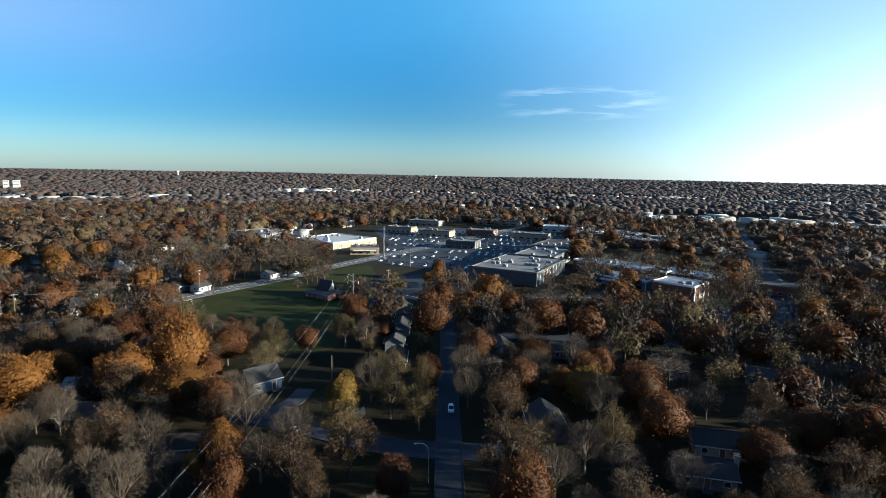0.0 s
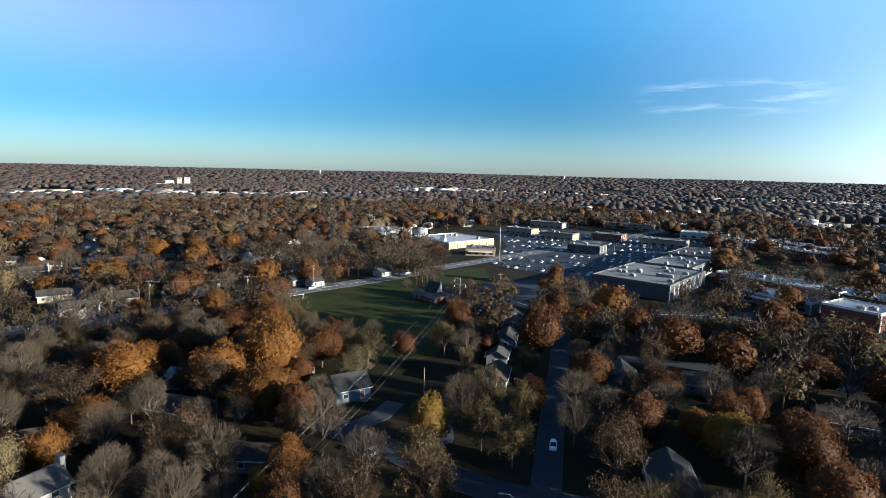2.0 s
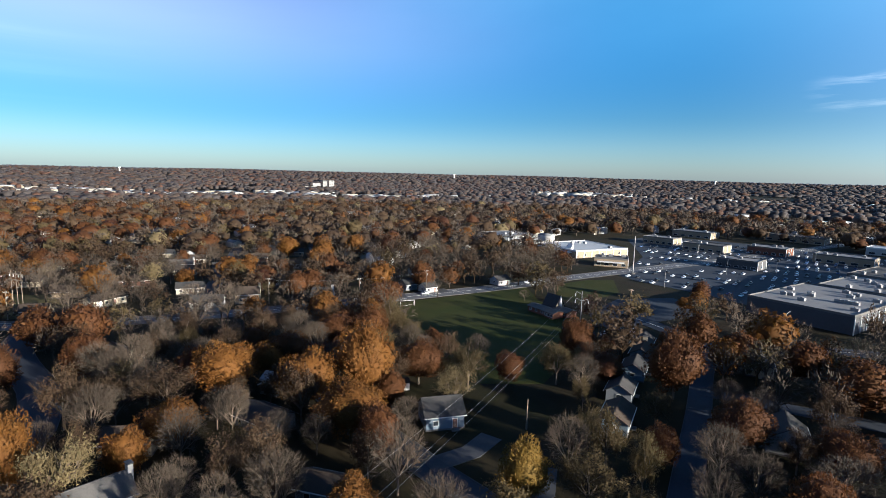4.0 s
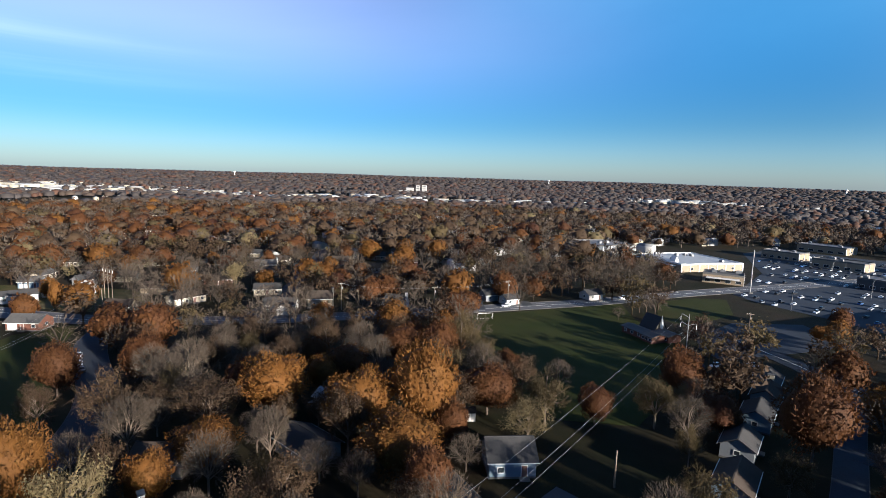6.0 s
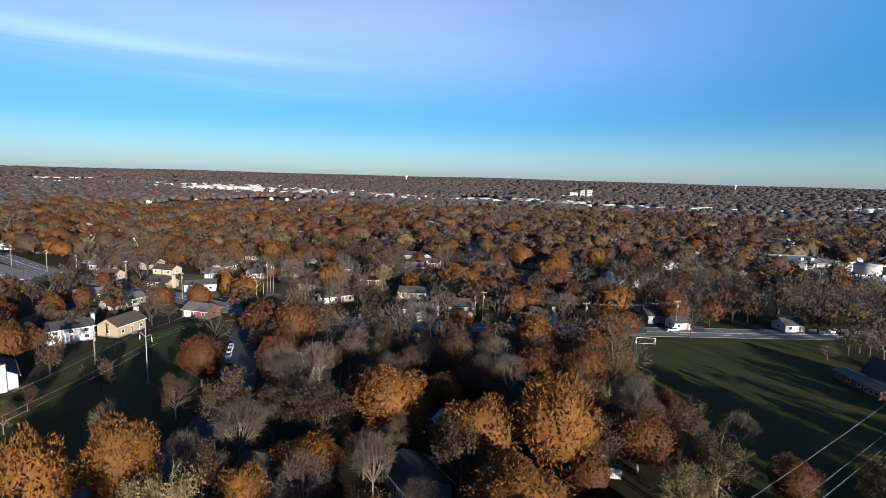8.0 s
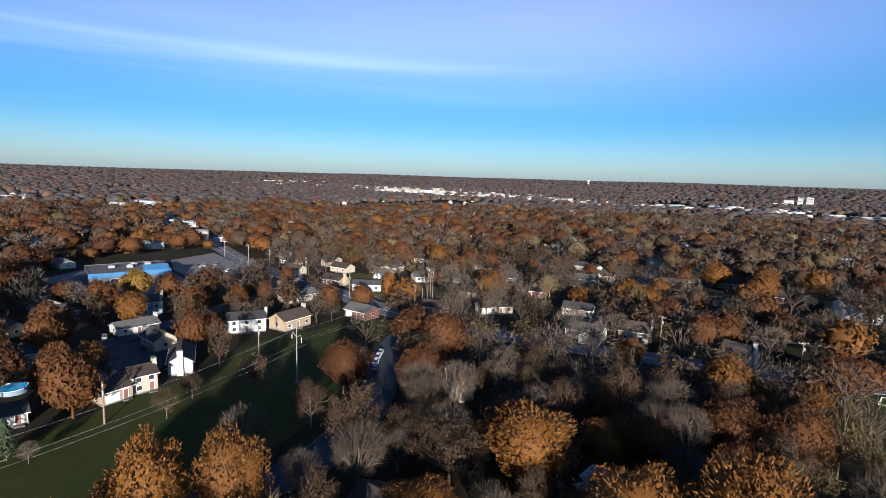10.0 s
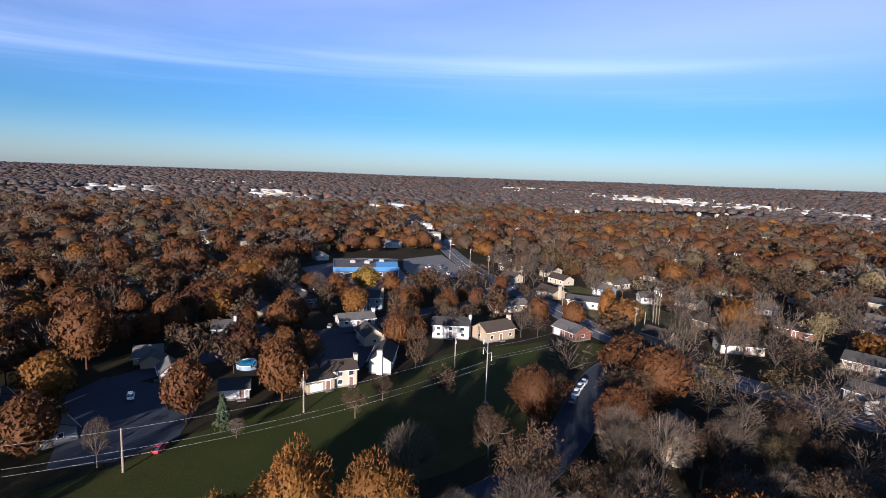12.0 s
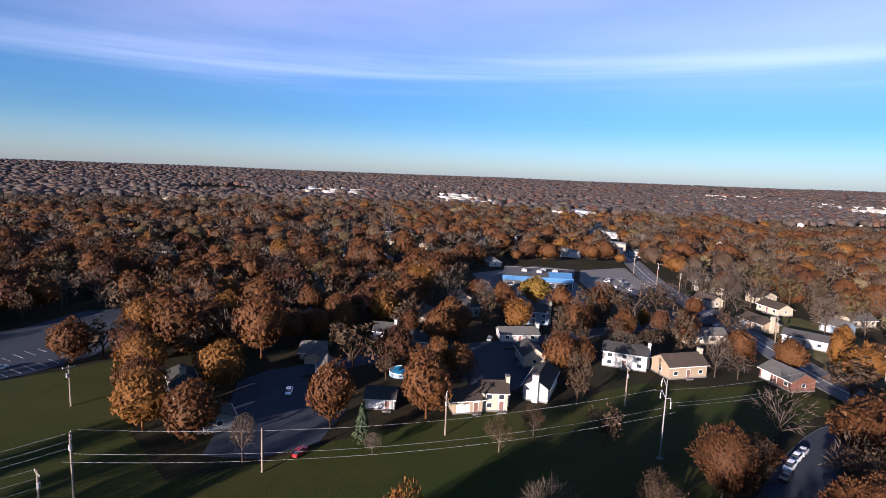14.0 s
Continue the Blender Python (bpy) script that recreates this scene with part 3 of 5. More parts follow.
part("entrance_wall", boxes((6.4, 14.9, -12.4, -4.6, 4.7, 5.0)), WALLS["white"], yard_shop)
flat_building("yard_garage", -251, 40.6, 28, 14, 10, 4, "blue", "blue", "garage with a blue roof in shade", 0, 3, "garage")
lodge = empty("lodge", pose(-108, -110, 0, 0, 0, -40), "round lodge with a curved blue metal roof", "lodge")
TAKEN.append((-108, -110, 13))
bm = bmesh.new()
bmesh.ops.create_uvsphere(bm, u_segments=36, v_segments=14, radius=1.0)
bmesh.ops.delete(bm, geom=[v for v in bm.verts if v.co.z < -0.05], context="VERTS")
bmesh.ops.transform(bm, matrix=Matrix.Translation((0, 0, 4)) @ Matrix.Diagonal((15, 11, 3.6, 1)), verts=bm.verts)
part("roof", bm, ROOFS["blue"], lodge)
bm = bmesh.new()
bmesh.ops.create_cone(bm, segments=36, radius1=1, radius2=1, depth=1, cap_ends=True)
bmesh.ops.transform(bm, matrix=Matrix.Translation((0, 0, 2)) @ Matrix.Diagonal((14, 10, 4, 1)), verts=bm.verts)
part("wall", bm, WALLS["tan"], lodge)

# the church: a steep dark hall with low pale wings
church = empty("church", pose(-55, 247, 0, 0, 0, -30), "low brick church with a steep dark roof and pale wings", "church")
TAKEN.append((-53, 245, 9))
part("hall_wall", gable_body(6.6, 5.6, 2.4, 4.6), WALLS["tan"], church)
part("hall_roof", gable_roof(6.6, 5.6, 2.4, 4.6, 0.5, 0.2), ROOFS["grey"], church)
for n, (x, y, w, d) in enumerate(((7, -0.6, 7.4, 5.6), (-0.6, -6.2, 10, 5.4), (7.2, -6.8, 4.8, 5.6))):
    b = gable_body(w, d, 2.3, 0.7)
    bmesh.ops.translate(b, verts=b.verts, vec=(x, y, 0))
    wing = part("wing", b, WALLS["brick"], church)
    b = gable_roof(w, d, 2.3, 0.7, 0.5)
    bmesh.ops.translate(b, verts=b.verts, vec=(x, y, 0))
    part("wing_roof", b, ROOFS["pale"], wing)
    for k in range(3):
        wall_window(church, x - w / 2 + w * (k + 0.5) / 3, y - d / 2, 1.3, 1.2, 1.1, "-y")
part("steeple", rods(((3.9, 0, 2.4), (3.9, 0, 4.2), 0.6, 0.55), ((3.9, 0, 4.2), (3.9, 0, 7.6), 0.65, 0.05), n=8), TRIM, church, "small white steeple")

# ---- houses, street by street: place, turn, width, depth, wall height, roof rise, wall, roof ----
TOWN_COURT = [(-152.6, 41.6, 133, 6.7, 6.6, 3.1, 1.3, "tan", "brown"), (-157.2, 46.6, 122, 5.4, 6.6, 4.4, 1.4, "cream", "brown"), (-171, 53, 8, 13.0, 5.7, 3.6, 1.8, "white", "grey"),
              (-203, 66.5, 98, 11.6, 7.5, 4.5, 1.6, "white", "grey"), (-204.6, 80.4, 134, 11.6, 7.5, 3.6, 2.1, "tan", "brown"), (-207, 32.5, 126, 12.1, 7.0, 2.5, 1.5, "white", "pale"),
              (-143.2, 25.8, 118, 6.3, 5.1, 2.7, 1.5, "white", "grey"), (-149.5, 4.5, 42, 6.5, 4.9, 2.4, 1.9, "white", "pale"), (-158, -8, 120, 6.5, 5.7, 2.2, 2.1, "tan", "pale")]
# the first four have grey walls to carry the shade on this row
TOWN_ROW = [(-125.6, -19.2, 62, 6.0, 5.5, 2.7, 1.4, "grey", "grey"), (-121.8, -12, 62, 6.0, 5.5, 2.7, 1.4, "grey", "grey"), (-118.0, -4, 61, 6.0, 5.5, 2.7, 1.4, "grey", "grey"),
            (-117.2, 4.5, 61, 6.0, 5.5, 2.7, 1.4, "grey", "grey"), (-147.2, -49.3, 109, 9.3, 7.0, 4.4, 1.9, "cream", "brown"), (-181.6, -0.9, 112, 6.0, 5.7, 3.6, 1.9, "white", "grey"),
            (-180.1, 13.5, 109, 6.5, 6.2, 3.7, 2.1, "grey", "grey"), (-189.5, 43.4, 35, 9.3, 6.2, 3.3, 2.1, "cream", "grey"), (-222.6, 4.9, 132, 11.2, 7.0, 3.8, 1.9, "blue", "grey")]
AVENUE_WEST = [(-241.5, 83.4, -58, 16, 7, 3, 1.6, "cream", "pale"), (-256.5, 72.4, 102, 11, 8, 3.2, 1.8, "cream", "pale"), (-257.7, 113.5, 75, 14.5, 7.5, 3.2, 1.4, "white", "grey"),
               (-272.4, 100.3, 41, 13, 8, 3, 1.8, "tan", "brown"), (-301.2, 81.9, 49, 11, 8, 3, 1.8, "cream", "brown"), (-328.5, 102.1, 40, 12, 8, 3, 1.8, "cream", "grey"),
               (-283.8, 124.9, 53, 10, 7, 3.2, 1.8, "blue", "pale"), (-228.7, 30.1, 109, 12, 8, 5, 2, "blue", "grey"), (-274.7, 143.3, 97, 12, 8, 3, 1.8, "white", "pale")]
AVENUE_NORTH = [(-143.1, 207.2, 23, 9, 11, 3.6, 2.8, "white", "grey"), (-175.1, 175.8, 41, 14, 8, 3.2, 1.9, "white", "grey"), (-169.6, 190.5, 50, 11, 8, 4, 2.4, "tan", "brown"),
                (-211.7, 156.9, 92, 15, 8, 3, 1.9, "cream", "brown"), (-115.9, 249.6, 65, 8, 7, 2.8, 1.6, "white", "grey"), (-93.7, 284.4, 63, 9, 8, 2.8, 1.8, "white", "grey"),
                (-128.6, 223.6, 60, 11, 8, 3, 1.9, "white", "brown"), (-126, 250.4, 61, 10, 8, 3, 1.9, "grey", "grey"), (-202.6, 188.7, 50, 13, 8, 3, 1.9, "cream", "grey")]
AVENUE_BACK = [(-185.1, 222.8, 32, 12, 8, 3, 2, "white", "grey"), (-256.9, 224, 51, 13, 8, 3, 2, "white", "pale"), (-282.8, 215.5, 49, 12, 8, 3, 2, "white", "grey"),
               (-232.1, 231.3, 53, 13, 8, 3, 2, "grey", "grey"), (-210, 258.7, 41, 12, 8, 3, 2, "white", "brown"), (-163.5, 264, 65, 12, 8, 3, 2, "cream", "grey"), (-141.1, 284.4, 66, 12, 8, 3, 2, "white", "grey")]
NEAR_WEST = [(-93.8, 131.9, 6, 7, 5, 2.6, 1.2, "white", "white"), (-80.3, 115, -4, 12, 9, 3, 1.8, "grey", "grey"), (-142, 121.4, -13, 17, 6.4, 3, 1.9, "tan", "grey"),
             (-48.5, 136.4, 43, 10, 9, 3.4, 2.6, "blue", "grey"), (-52, 101.8, 12, 10, 7, 3, 1.6, "grey", "brown"), (-79.2, 79, 76, 11, 8, 4.4, 2.2, "white", "pale"),
             (-95.6, 95.2, 37, 11, 8, 3, 1.8, "cream", "brown")]
NORTH_STREET = [(-14.8, 189.5, 91, 11, 7, 3, 1.7, "blue", "grey"), (-13.6, 155.3, 91, 12, 7, 3, 1.7, "blue", "brown"), (-15.5, 172, 91, 10, 7, 3, 1.7, "grey", "grey"),
                (-14.7, 204.6, 90, 11, 7, 3, 1.7, "grey", "brown"), (-16, 216, 90, 10, 7, 3, 1.7, "white", "grey"), (19.3, 163.5, -89, 11, 9, 3.4, 2.6, "white", "grey"),
                (23.9, 114.8, -89, 12, 9, 3.2, 2.4, "grey", "grey"), (16.6, 211.6, -90, 12, 8, 3, 1.9, "cream", "grey")]
EAST_BLOCKS = [(40.7, 166, -4, 12, 8, 3, 1.9, "grey", "grey"), (59.5, 106.8, -13, 12, 8, 3, 1.9, "cream", "grey"), (66.8, 151.4, -9, 12, 8, 3, 1.9, "grey", "brown"), (92.4, 144.1, -33, 12, 8, 3, 1.9, "cream", "grey"),
               (98.6, 115.2, -12, 12, 8, 3, 1.9, "white", "grey"), (114, 105.1, -10, 13, 8, 3, 1.9, "blue", "pale"), (95.5, 77.3, 12, 13, 8, 3.4, 1.9, "blue", "pale"), (51, 95.8, -13, 12, 8, 3, 1.9, "grey", "grey"),
               (134.9, 164.6, -36, 12, 8, 3, 1.9, "cream", "grey"), (54, 198.8, -4, 12, 8, 3, 1.9, "grey", "grey"), (26.6, 234.5, -1, 12, 8, 3, 1.9, "cream", "grey")]
for n, row in enumerate(TOWN_COURT + TOWN_ROW + AVENUE_WEST + AVENUE_NORTH + AVENUE_BACK + NEAR_WEST + NORTH_STREET + EAST_BLOCKS):
    two = row[5] > 4.2
    x, y, turn, w, d, h, rise, wall, roof = row
    fit = 1.0 if row in TOWN_COURT or row in TOWN_ROW else 0.86
    house(x, y, turn, w * fit, d * fit, h, rise, wall, roof, f"{'two-storey ' if two else 'single-storey '}{wall} house with a {roof} shingle roof", chimney=h > 3.5 or n % 4 == 1, garage=not two and n % 3 == 0,
          wing=5.0 if n % 5 == 3 and not two else 0.0)

# more houses deeper in the neighbourhood, along its blocks
hr = random.Random(5)
made = 0
for i in range(-11, 14):
    for j in range(-9, 12):
        x, y = -30 + i * 30 + hr.uniform(-5, 5), 50 + j * 27 + hr.uniform(-4, 4)
        d = math.hypot(x - MID.x, y - MID.y)
        a = math.degrees(math.atan2(y - MID.y, x - MID.x))
        if 105 < d < 340 and not -78 < a < 25 and free(x, y, 9) and made < 62:
            made += 1
            wall, roof = hr.choice(("white", "white", "cream", "grey", "tan", "brick")), hr.choice(("grey", "pale", "brown"))
            house(x, y, hr.choice((40, 50, 130, 220)), hr.uniform(8.6, 12), 7, 2.9, 1.9, wall, roof, f"single-storey {wall} house with a {roof} roof behind trees", garage=made % 3 == 0, rear=False)

# ---- trees ----

def ico(sub=0):
    bm = bmesh.new()
    bmesh.ops.create_icosphere(bm, subdivisions=sub + 1, radius=1.0)
    v = np.array([q.co[:] for q in bm.verts])
    f = np.array([[q.index for q in g.verts] for g in bm.faces])
    bm.free()
    return v, f


ICO0, ICO1 = ico(0), ico(1)


def unit(v):
    return v / np.maximum(np.linalg.norm(v, axis=-1, keepdims=True), 1e-9)


def leaf_tris(centres, normals, size, r, tip=1.0):
    """Small pointed leaf sprays, one triangle each, at centres, facing roughly along normals."""
    n = len(centres)
    nrm = unit(normals + r.normal(0, 0.36, (n, 3)))
    a = unit(np.cross(nrm, r.normal(0, 1, (n, 3))))
    b = np.cross(nrm, a)
    s = size * r.uniform(0.6, 1.4, (n, 1))
    v = np.stack([centres - a * s * 0.55 - b * s * 0.4 * tip, centres - a * s * 0.45 + b * s * 0.45 * tip, centres + a * s * 0.8], 1).reshape(-1, 3)
    return v, np.arange(3 * n).reshape(-1, 3)


def join(pieces):
    vs, fs, k = [], [], 0
    for v, f in pieces:
        vs.append(v)
        fs.append(f + k)
        k += len(v)
    return np.concatenate(vs), np.concatenate(fs)


def crown(r, lumps=16, leaves=1350, size=0.056, low=0.13, core=1, depth=0.13):
    """A leafy crown one unit wide and reaching up to one unit high: a lumpy shell of leaf sprays round a darker inner mass."""
    mid, half = (1 + low) / 2, (1 - low) / 2
    heads = unit(r.normal(0, 1, (lumps, 3)) + [0, 0, 0.15])
    gain = r.uniform(0.6, 1.25, lumps)
    slim = r.uniform(0.8, 1.0)

    def reach(d):
        near = (d @ heads.T - 1) / 0.085
        return 1 - depth * 1.35 + depth * 2 * np.max(np.exp(near) * gain, axis=1)

    def place(d, k):
        p = d * (reach(d) * k)[:, None] * [0.5, 0.5, half]
        p[:, :2] *= (1 + (slim - 1) * np.clip(d[:, 2:] * 1.3, 0, 1))
        return p + [0, 0, mid]

    d = unit(r.normal(0, 1, (leaves, 3)) + [0, 0, 0.12])
    k = np.where(r.rand(leaves) < 0.72, r.uniform(0.92, 1.06, leaves), r.uniform(0.72, 0.95, leaves))
    fine = size < 0.05
    flat = r.rand(leaves) < (0.42 if fine else 0.7)
    pieces = [leaf_tris(place(d[flat], k[flat]), d[flat] + [0, 0, 0.1], size * (0.95 if fine else 1.0), r)]
    o = place(d[~flat], k[~flat] * 0.97)  # the rest stand out from the crown as fine leafy twigs
    t = unit(d[~flat] + r.normal(0, 0.4, o.shape) + [0, 0, 0.2])
    side = unit(np.cross(t, r.normal(0, 1, o.shape))) * (0.0022 + size * 0.22)
    tip = o + t * (0.015 + size * 0.45) * r.uniform(0.9, 2.0, (len(o), 1))
    pieces.append((np.stack([o - side, o + side, tip], 1).reshape(-1, 3), np.arange(3 * len(o)).reshape(-1, 3)))
    v, f = (ICO0, ICO1)[core]
    pieces.append((place(unit(v + r.normal(0, 0.05, v.shape)), r.uniform(0.84, 0.94, len(v)) if fine else r.uniform(0.76, 0.92, len(v))), f))
    return join(pieces)


def cloud_of_leaves(r, n, size):
    """Thin remaining foliage: leaf sprays in drifts through the crown, with the sky showing between."""
    heads = unit(r.normal(0, 1, (26, 3))) * r.uniform(0.45, 1.0, (26, 1)) * [0.42, 0.42, 0.36] + [0, 0, 0.6]
    p = heads[r.randint(26, size=n)] + r.normal(0, 0.055, (n, 3))
    return leaf_tris(p, p - [0, 0, 0.5], size, r)


def twig_dome(r, n, length=0.07, wide=0.0028):
    """Fine bare twigs that fill a rounded crown, pointing outwards."""
    d = unit(r.normal(0, 1, (n, 3)) + [0, 0, 0.25])
    heads = unit(r.normal(0, 1, (18, 3)))
    reach = 0.8 + 0.25 * np.max(np.exp((d @ heads.T - 1) / 0.07), axis=1)
    p = d * (reach * r.uniform(0.45, 0.97, n) ** 0.6)[:, None] * [0.47, 0.47, 0.37] + [0, 0, 0.6]
    t = unit(d + r.normal(0, 0.45, (n, 3)) + [0, 0, 0.3])
    side = unit(np.cross(t, r.normal(0, 1, (n, 3)))) * wide
    tip = p + t * length * r.uniform(0.6, 1.4, (n, 1))
    return np.stack([p - side, p + side, tip], 1).reshape(-1, 3), np.arange(3 * n).reshape(-1, 3)


def stick(a, b, r0, r1):
    a, b = np.array(a, float), np.array(b, float)
    d = unit(b - a)
    u = unit(np.cross(d, [0.31, 0.83, 0.47]))
    w = np.cross(d, u)
    k = np.array([0, 2.09, 4.19])
    ring = np.cos(k)[:, None] * u + np.sin(k)[:, None] * w
    v = np.concatenate([a + ring * r0, b + ring * r1])
    f = np.array([[0, 1, 4], [0, 4, 3], [1, 2, 5], [1, 5, 4], [2, 0, 3], [2, 3, 5]])
    return v, f


def limbs(r, spread=0.42, fork=0.28, fine=3, twigs=6, twig=0.0055):
    """Trunk and boughs (first mesh) and the fine twigs (second mesh) of a tree one unit wide and high."""
    wood, thin = [stick((0, 0, 0), (0, 0, fork), 0.026, 0.02)], []

    def grow(p, d, length, rad, depth):
        e = p + d * length
        if depth == 0:
            n = twigs
            o = p + d * length * r.uniform(0.1, 1.0, (n, 1))
            t = unit(d + r.normal(0, 0.6, (n, 3)) + [0, 0, 0.18])
            side = unit(np.cross(t, r.normal(0, 1, (n, 3)))) * twig
            tip = o + t * r.uniform(0.06, 0.17, (n, 1))
            v = np.stack([o - side, o + side, tip], 1).reshape(-1, 3)
            thin.append((v, np.arange(3 * n).reshape(-1, 3)))
            thin.append(stick(p, e, rad, rad * 0.4))
            return
        wood.append(stick(p, e, rad, rad * 0.62))
        kids = 5 if depth == fine else 4
        for k in range(kids):
            q = p + d * length * r.uniform(0.45, 1.0)
            nd = unit(d + r.normal(0, 0.46, 3) + [0, 0, 0.1])
            grow(q, nd, length * r.uniform(0.55, 0.78), rad * 0.55, depth - 1)

    for k in range(6):
        a = k * 1.05 + r.uniform(-0.3, 0.3)
        up = r.uniform(0.75, 1.5)
        grow(np.array([0, 0, fork * r.uniform(0.75, 1.0)]), unit(np.array([math.cos(a), math.sin(a), up * spread / 0.42])), r.uniform(0.24, 0.34), 0.014, 2)
    grow(np.array([0, 0, fork]), unit(np.array([0.05, 0.02, 1.0])), 0.34, 0.016, 2)
    return join(wood), join(thin)


def conifer(r):
    pieces = []
    for k in range(520):
        z = r.uniform(0.06, 0.98) ** 0.9
        rad = 0.5 * (1 - z) ** 0.8 * r.uniform(0.55, 1.0)
        a = r.uniform(0, 6.28)
        c = np.array([[math.cos(a) * rad, math.sin(a) * rad, z]])
        pieces.append(leaf_tris(c, np.array([[math.cos(a), math.sin(a), 0.5]]), 0.11, r, 0.6))
    return join(pieces)


def tri_mesh(name, v, f, materials, slot=None):
    me = bpy.data.meshes.new(name)
    me.vertices.add(len(v))
    me.vertices.foreach_set("co", np.ascontiguousarray(v, dtype=np.float32).ravel())
    me.loops.add(3 * len(f))
    me.loops.foreach_set("vertex_index", np.ascontiguousarray(f, dtype=np.int32).ravel())
    me.polygons.add(len(f))
    me.polygons.foreach_set("loop_start", np.arange(0, 3 * len(f), 3, dtype=np.int32))
    me.polygons.foreach_set("use_smooth", np.ones(len(f), dtype=bool))
    for m in materials:
        me.materials.append(m)
    if slot is not None:
        me.polygons.foreach_set("material_index", slot.astype(np.int32))
    me.update()
    me.validate()
    return me


FORMS = {}


def form(kind, k):
    """The shared meshes of the k-th form of a kind of tree: trunk and crown."""
    if (kind, k) not in FORMS:
        r = np.random.RandomState(100 + 17 * k + ord(kind))
        if kind == "b":
            w, t = limbs(r, twigs=11, twig=0.0028)
            t = join([t, twig_dome(r, 2000)])
        elif kind == "g":
            w, t = stick((0, 0, 0), (0, 0, 0.9), 0.03, 0.005), conifer(r)
        else:
            w, t0 = limbs(r, fork=0.3, twigs=12 if kind in "mtp" else 0, twig=0.0026)
            if kind in "mtp":
                c = join([t0, cloud_of_leaves(r, 3000, 0.022)])
            else:
                c = crown(r, 30, 3700, 0.034, 0.12, 1, 0.19)
            t = c
        FORMS[kind, k] = (tri_mesh("trunk", *w, [BARK]), tri_mesh("crown", *t, [LEAF[kind]]))
    return FORMS[kind, k]


TREE_LABEL = {"o": "bright orange autumn tree with a dense rounded crown", "r": "rust-red autumn tree with a full crown", "d": "dark red autumn tree with a full crown",
              "y": "golden yellow autumn tree in a yard", "m": "brown-leaved tree, half its leaves fallen", "t": "tree with thin tan leaves",
              "p": "pale straw-coloured tree catching the sun", "g": "dark green conifer beside the houses", "b": "bare grey-brown tree with fine twigs"}


def tree(i, x, y, h, w, kind):
    t = empty("tree", pose(x, y, 0, 0, 0, (i * 77) % 360) @ Matrix.Diagonal((w, w, h, 1)), TREE_LABEL[kind], "tree", "trees of the neighbourhood")
    for name, me in zip(("trunk", "crown"), form(kind, i % 4)):
        o = new(name, me)
        o.parent = t
    return t


PLANTED = []  # x, y, height, width, kind


def plant(x, y, h, w, kind):
    PLANTED.append((x, y, h, w, kind))
    TAKEN.append((x, y, w * 0.36))


# ---- single trees: place, height, width, kind ----
TREES = []
# side street and yards
TREES += [
    (-169.5, 183.1, 10.2, 9.9, "b"), (-168.4, 150.9, 10.4, 10.4, "t"), (-162.7, 133.2, 12, 11.9, "t"), (-161.7, 194.7, 9.2, 6.8, "t"),
    (-150, 113.5, 13.2, 13, "m"), (-133.9, 127.3, 9.6, 11.5, "b"), (-126.6, 135.1, 7.4, 7.5, "b"), (-122, 143.2, 10, 8.8, "b"),
    (-119.3, 130.7, 9.2, 9.6, "b"), (-114.9, 92.7, 14.4, 11.8, "m"), (-110.1, 157.3, 12.8, 10.6, "b"), (-101.9, 107.2, 10.2, 14, "m"),
    (-100.4, 142.3, 10.8, 11.4, "r"), (-100.2, 121.3, 13.8, 13.9, "o"), (-98.1, 161.6, 12.2, 12.3, "r"),
    (-89.5, 99.7, 10, 11, "o"), (-89, 176.6, 15.8, 11.4, "t"), (-81.6, 107.5, 12.4, 7.8, "b"),
]
# side street and yards
TREES += [
    (-79.5, 127.8, 13.8, 12.8, "o"), (-71, 110.2, 8, 8.2, "b"), (-69.6, 136.6, 19.8, 12.8, "o"),
    (-63.7, 152.3, 12, 12.4, "r"), (-62.2, 120.8, 9, 13.7, "o"),
]
# straight street
TREES += [
    (-57.5, 176.4, 8.6, 7.7, "b"), (-53.6, 130, 7.4, 7.9, "b"), (-50.1, 146.6, 8.8, 10.8, "p"),
    (-45.7, 92.3, 6.6, 3.8, "y"), (-41.5, 94.9, 11, 7.8, "o"), (-22.1, 158.9, 8.8, 6.3, "t"), (-22, 116.4, 12, 8.2, "y"),
    (-20, 177.1, 9.8, 8.4, "d"), (-11.8, 119.2, 11.4, 11.6, "t"), (-8.2, 87.1, 8.6, 6.9, "d"), (-5.9, 158.7, 9, 7.9, "t"),
    (-4.6, 127.7, 13.4, 6.4, "t"), (-3.7, 177.2, 18.4, 12.7, "r"),
]
# west of the avenue
TREES += [
    (-325.5, 272.6, 12.4, 12.3, "o"), (-267.3, 119.3, 16.1, 11.9, "b"), (-254, 122.5, 9.2, 5.6, "o"), (-253.6, 178.3, 12.6, 10.5, "b"),
    (-250.4, 139.1, 15.6, 11.6, "b"), (-231.8, 190.8, 10, 12, "p"), (-231, 118.4, 11.9, 4.8, "o"), (-229.8, 171, 15.1, 10.3, "b"),
    (-227, 143.1, 17.3, 11, "b"), (-220.1, 183.3, 12.8, 11.5, "p"), (-215.8, 145.4, 14.2, 12.6, "b"), (-215.6, 160.5, 14.2, 8.5, "b"),
    (-204.4, 155.8, 11.7, 10.5, "b"), (-198.1, 163, 11.8, 9.6, "b"), (-182, 173.5, 9.6, 10.3, "b"),
]
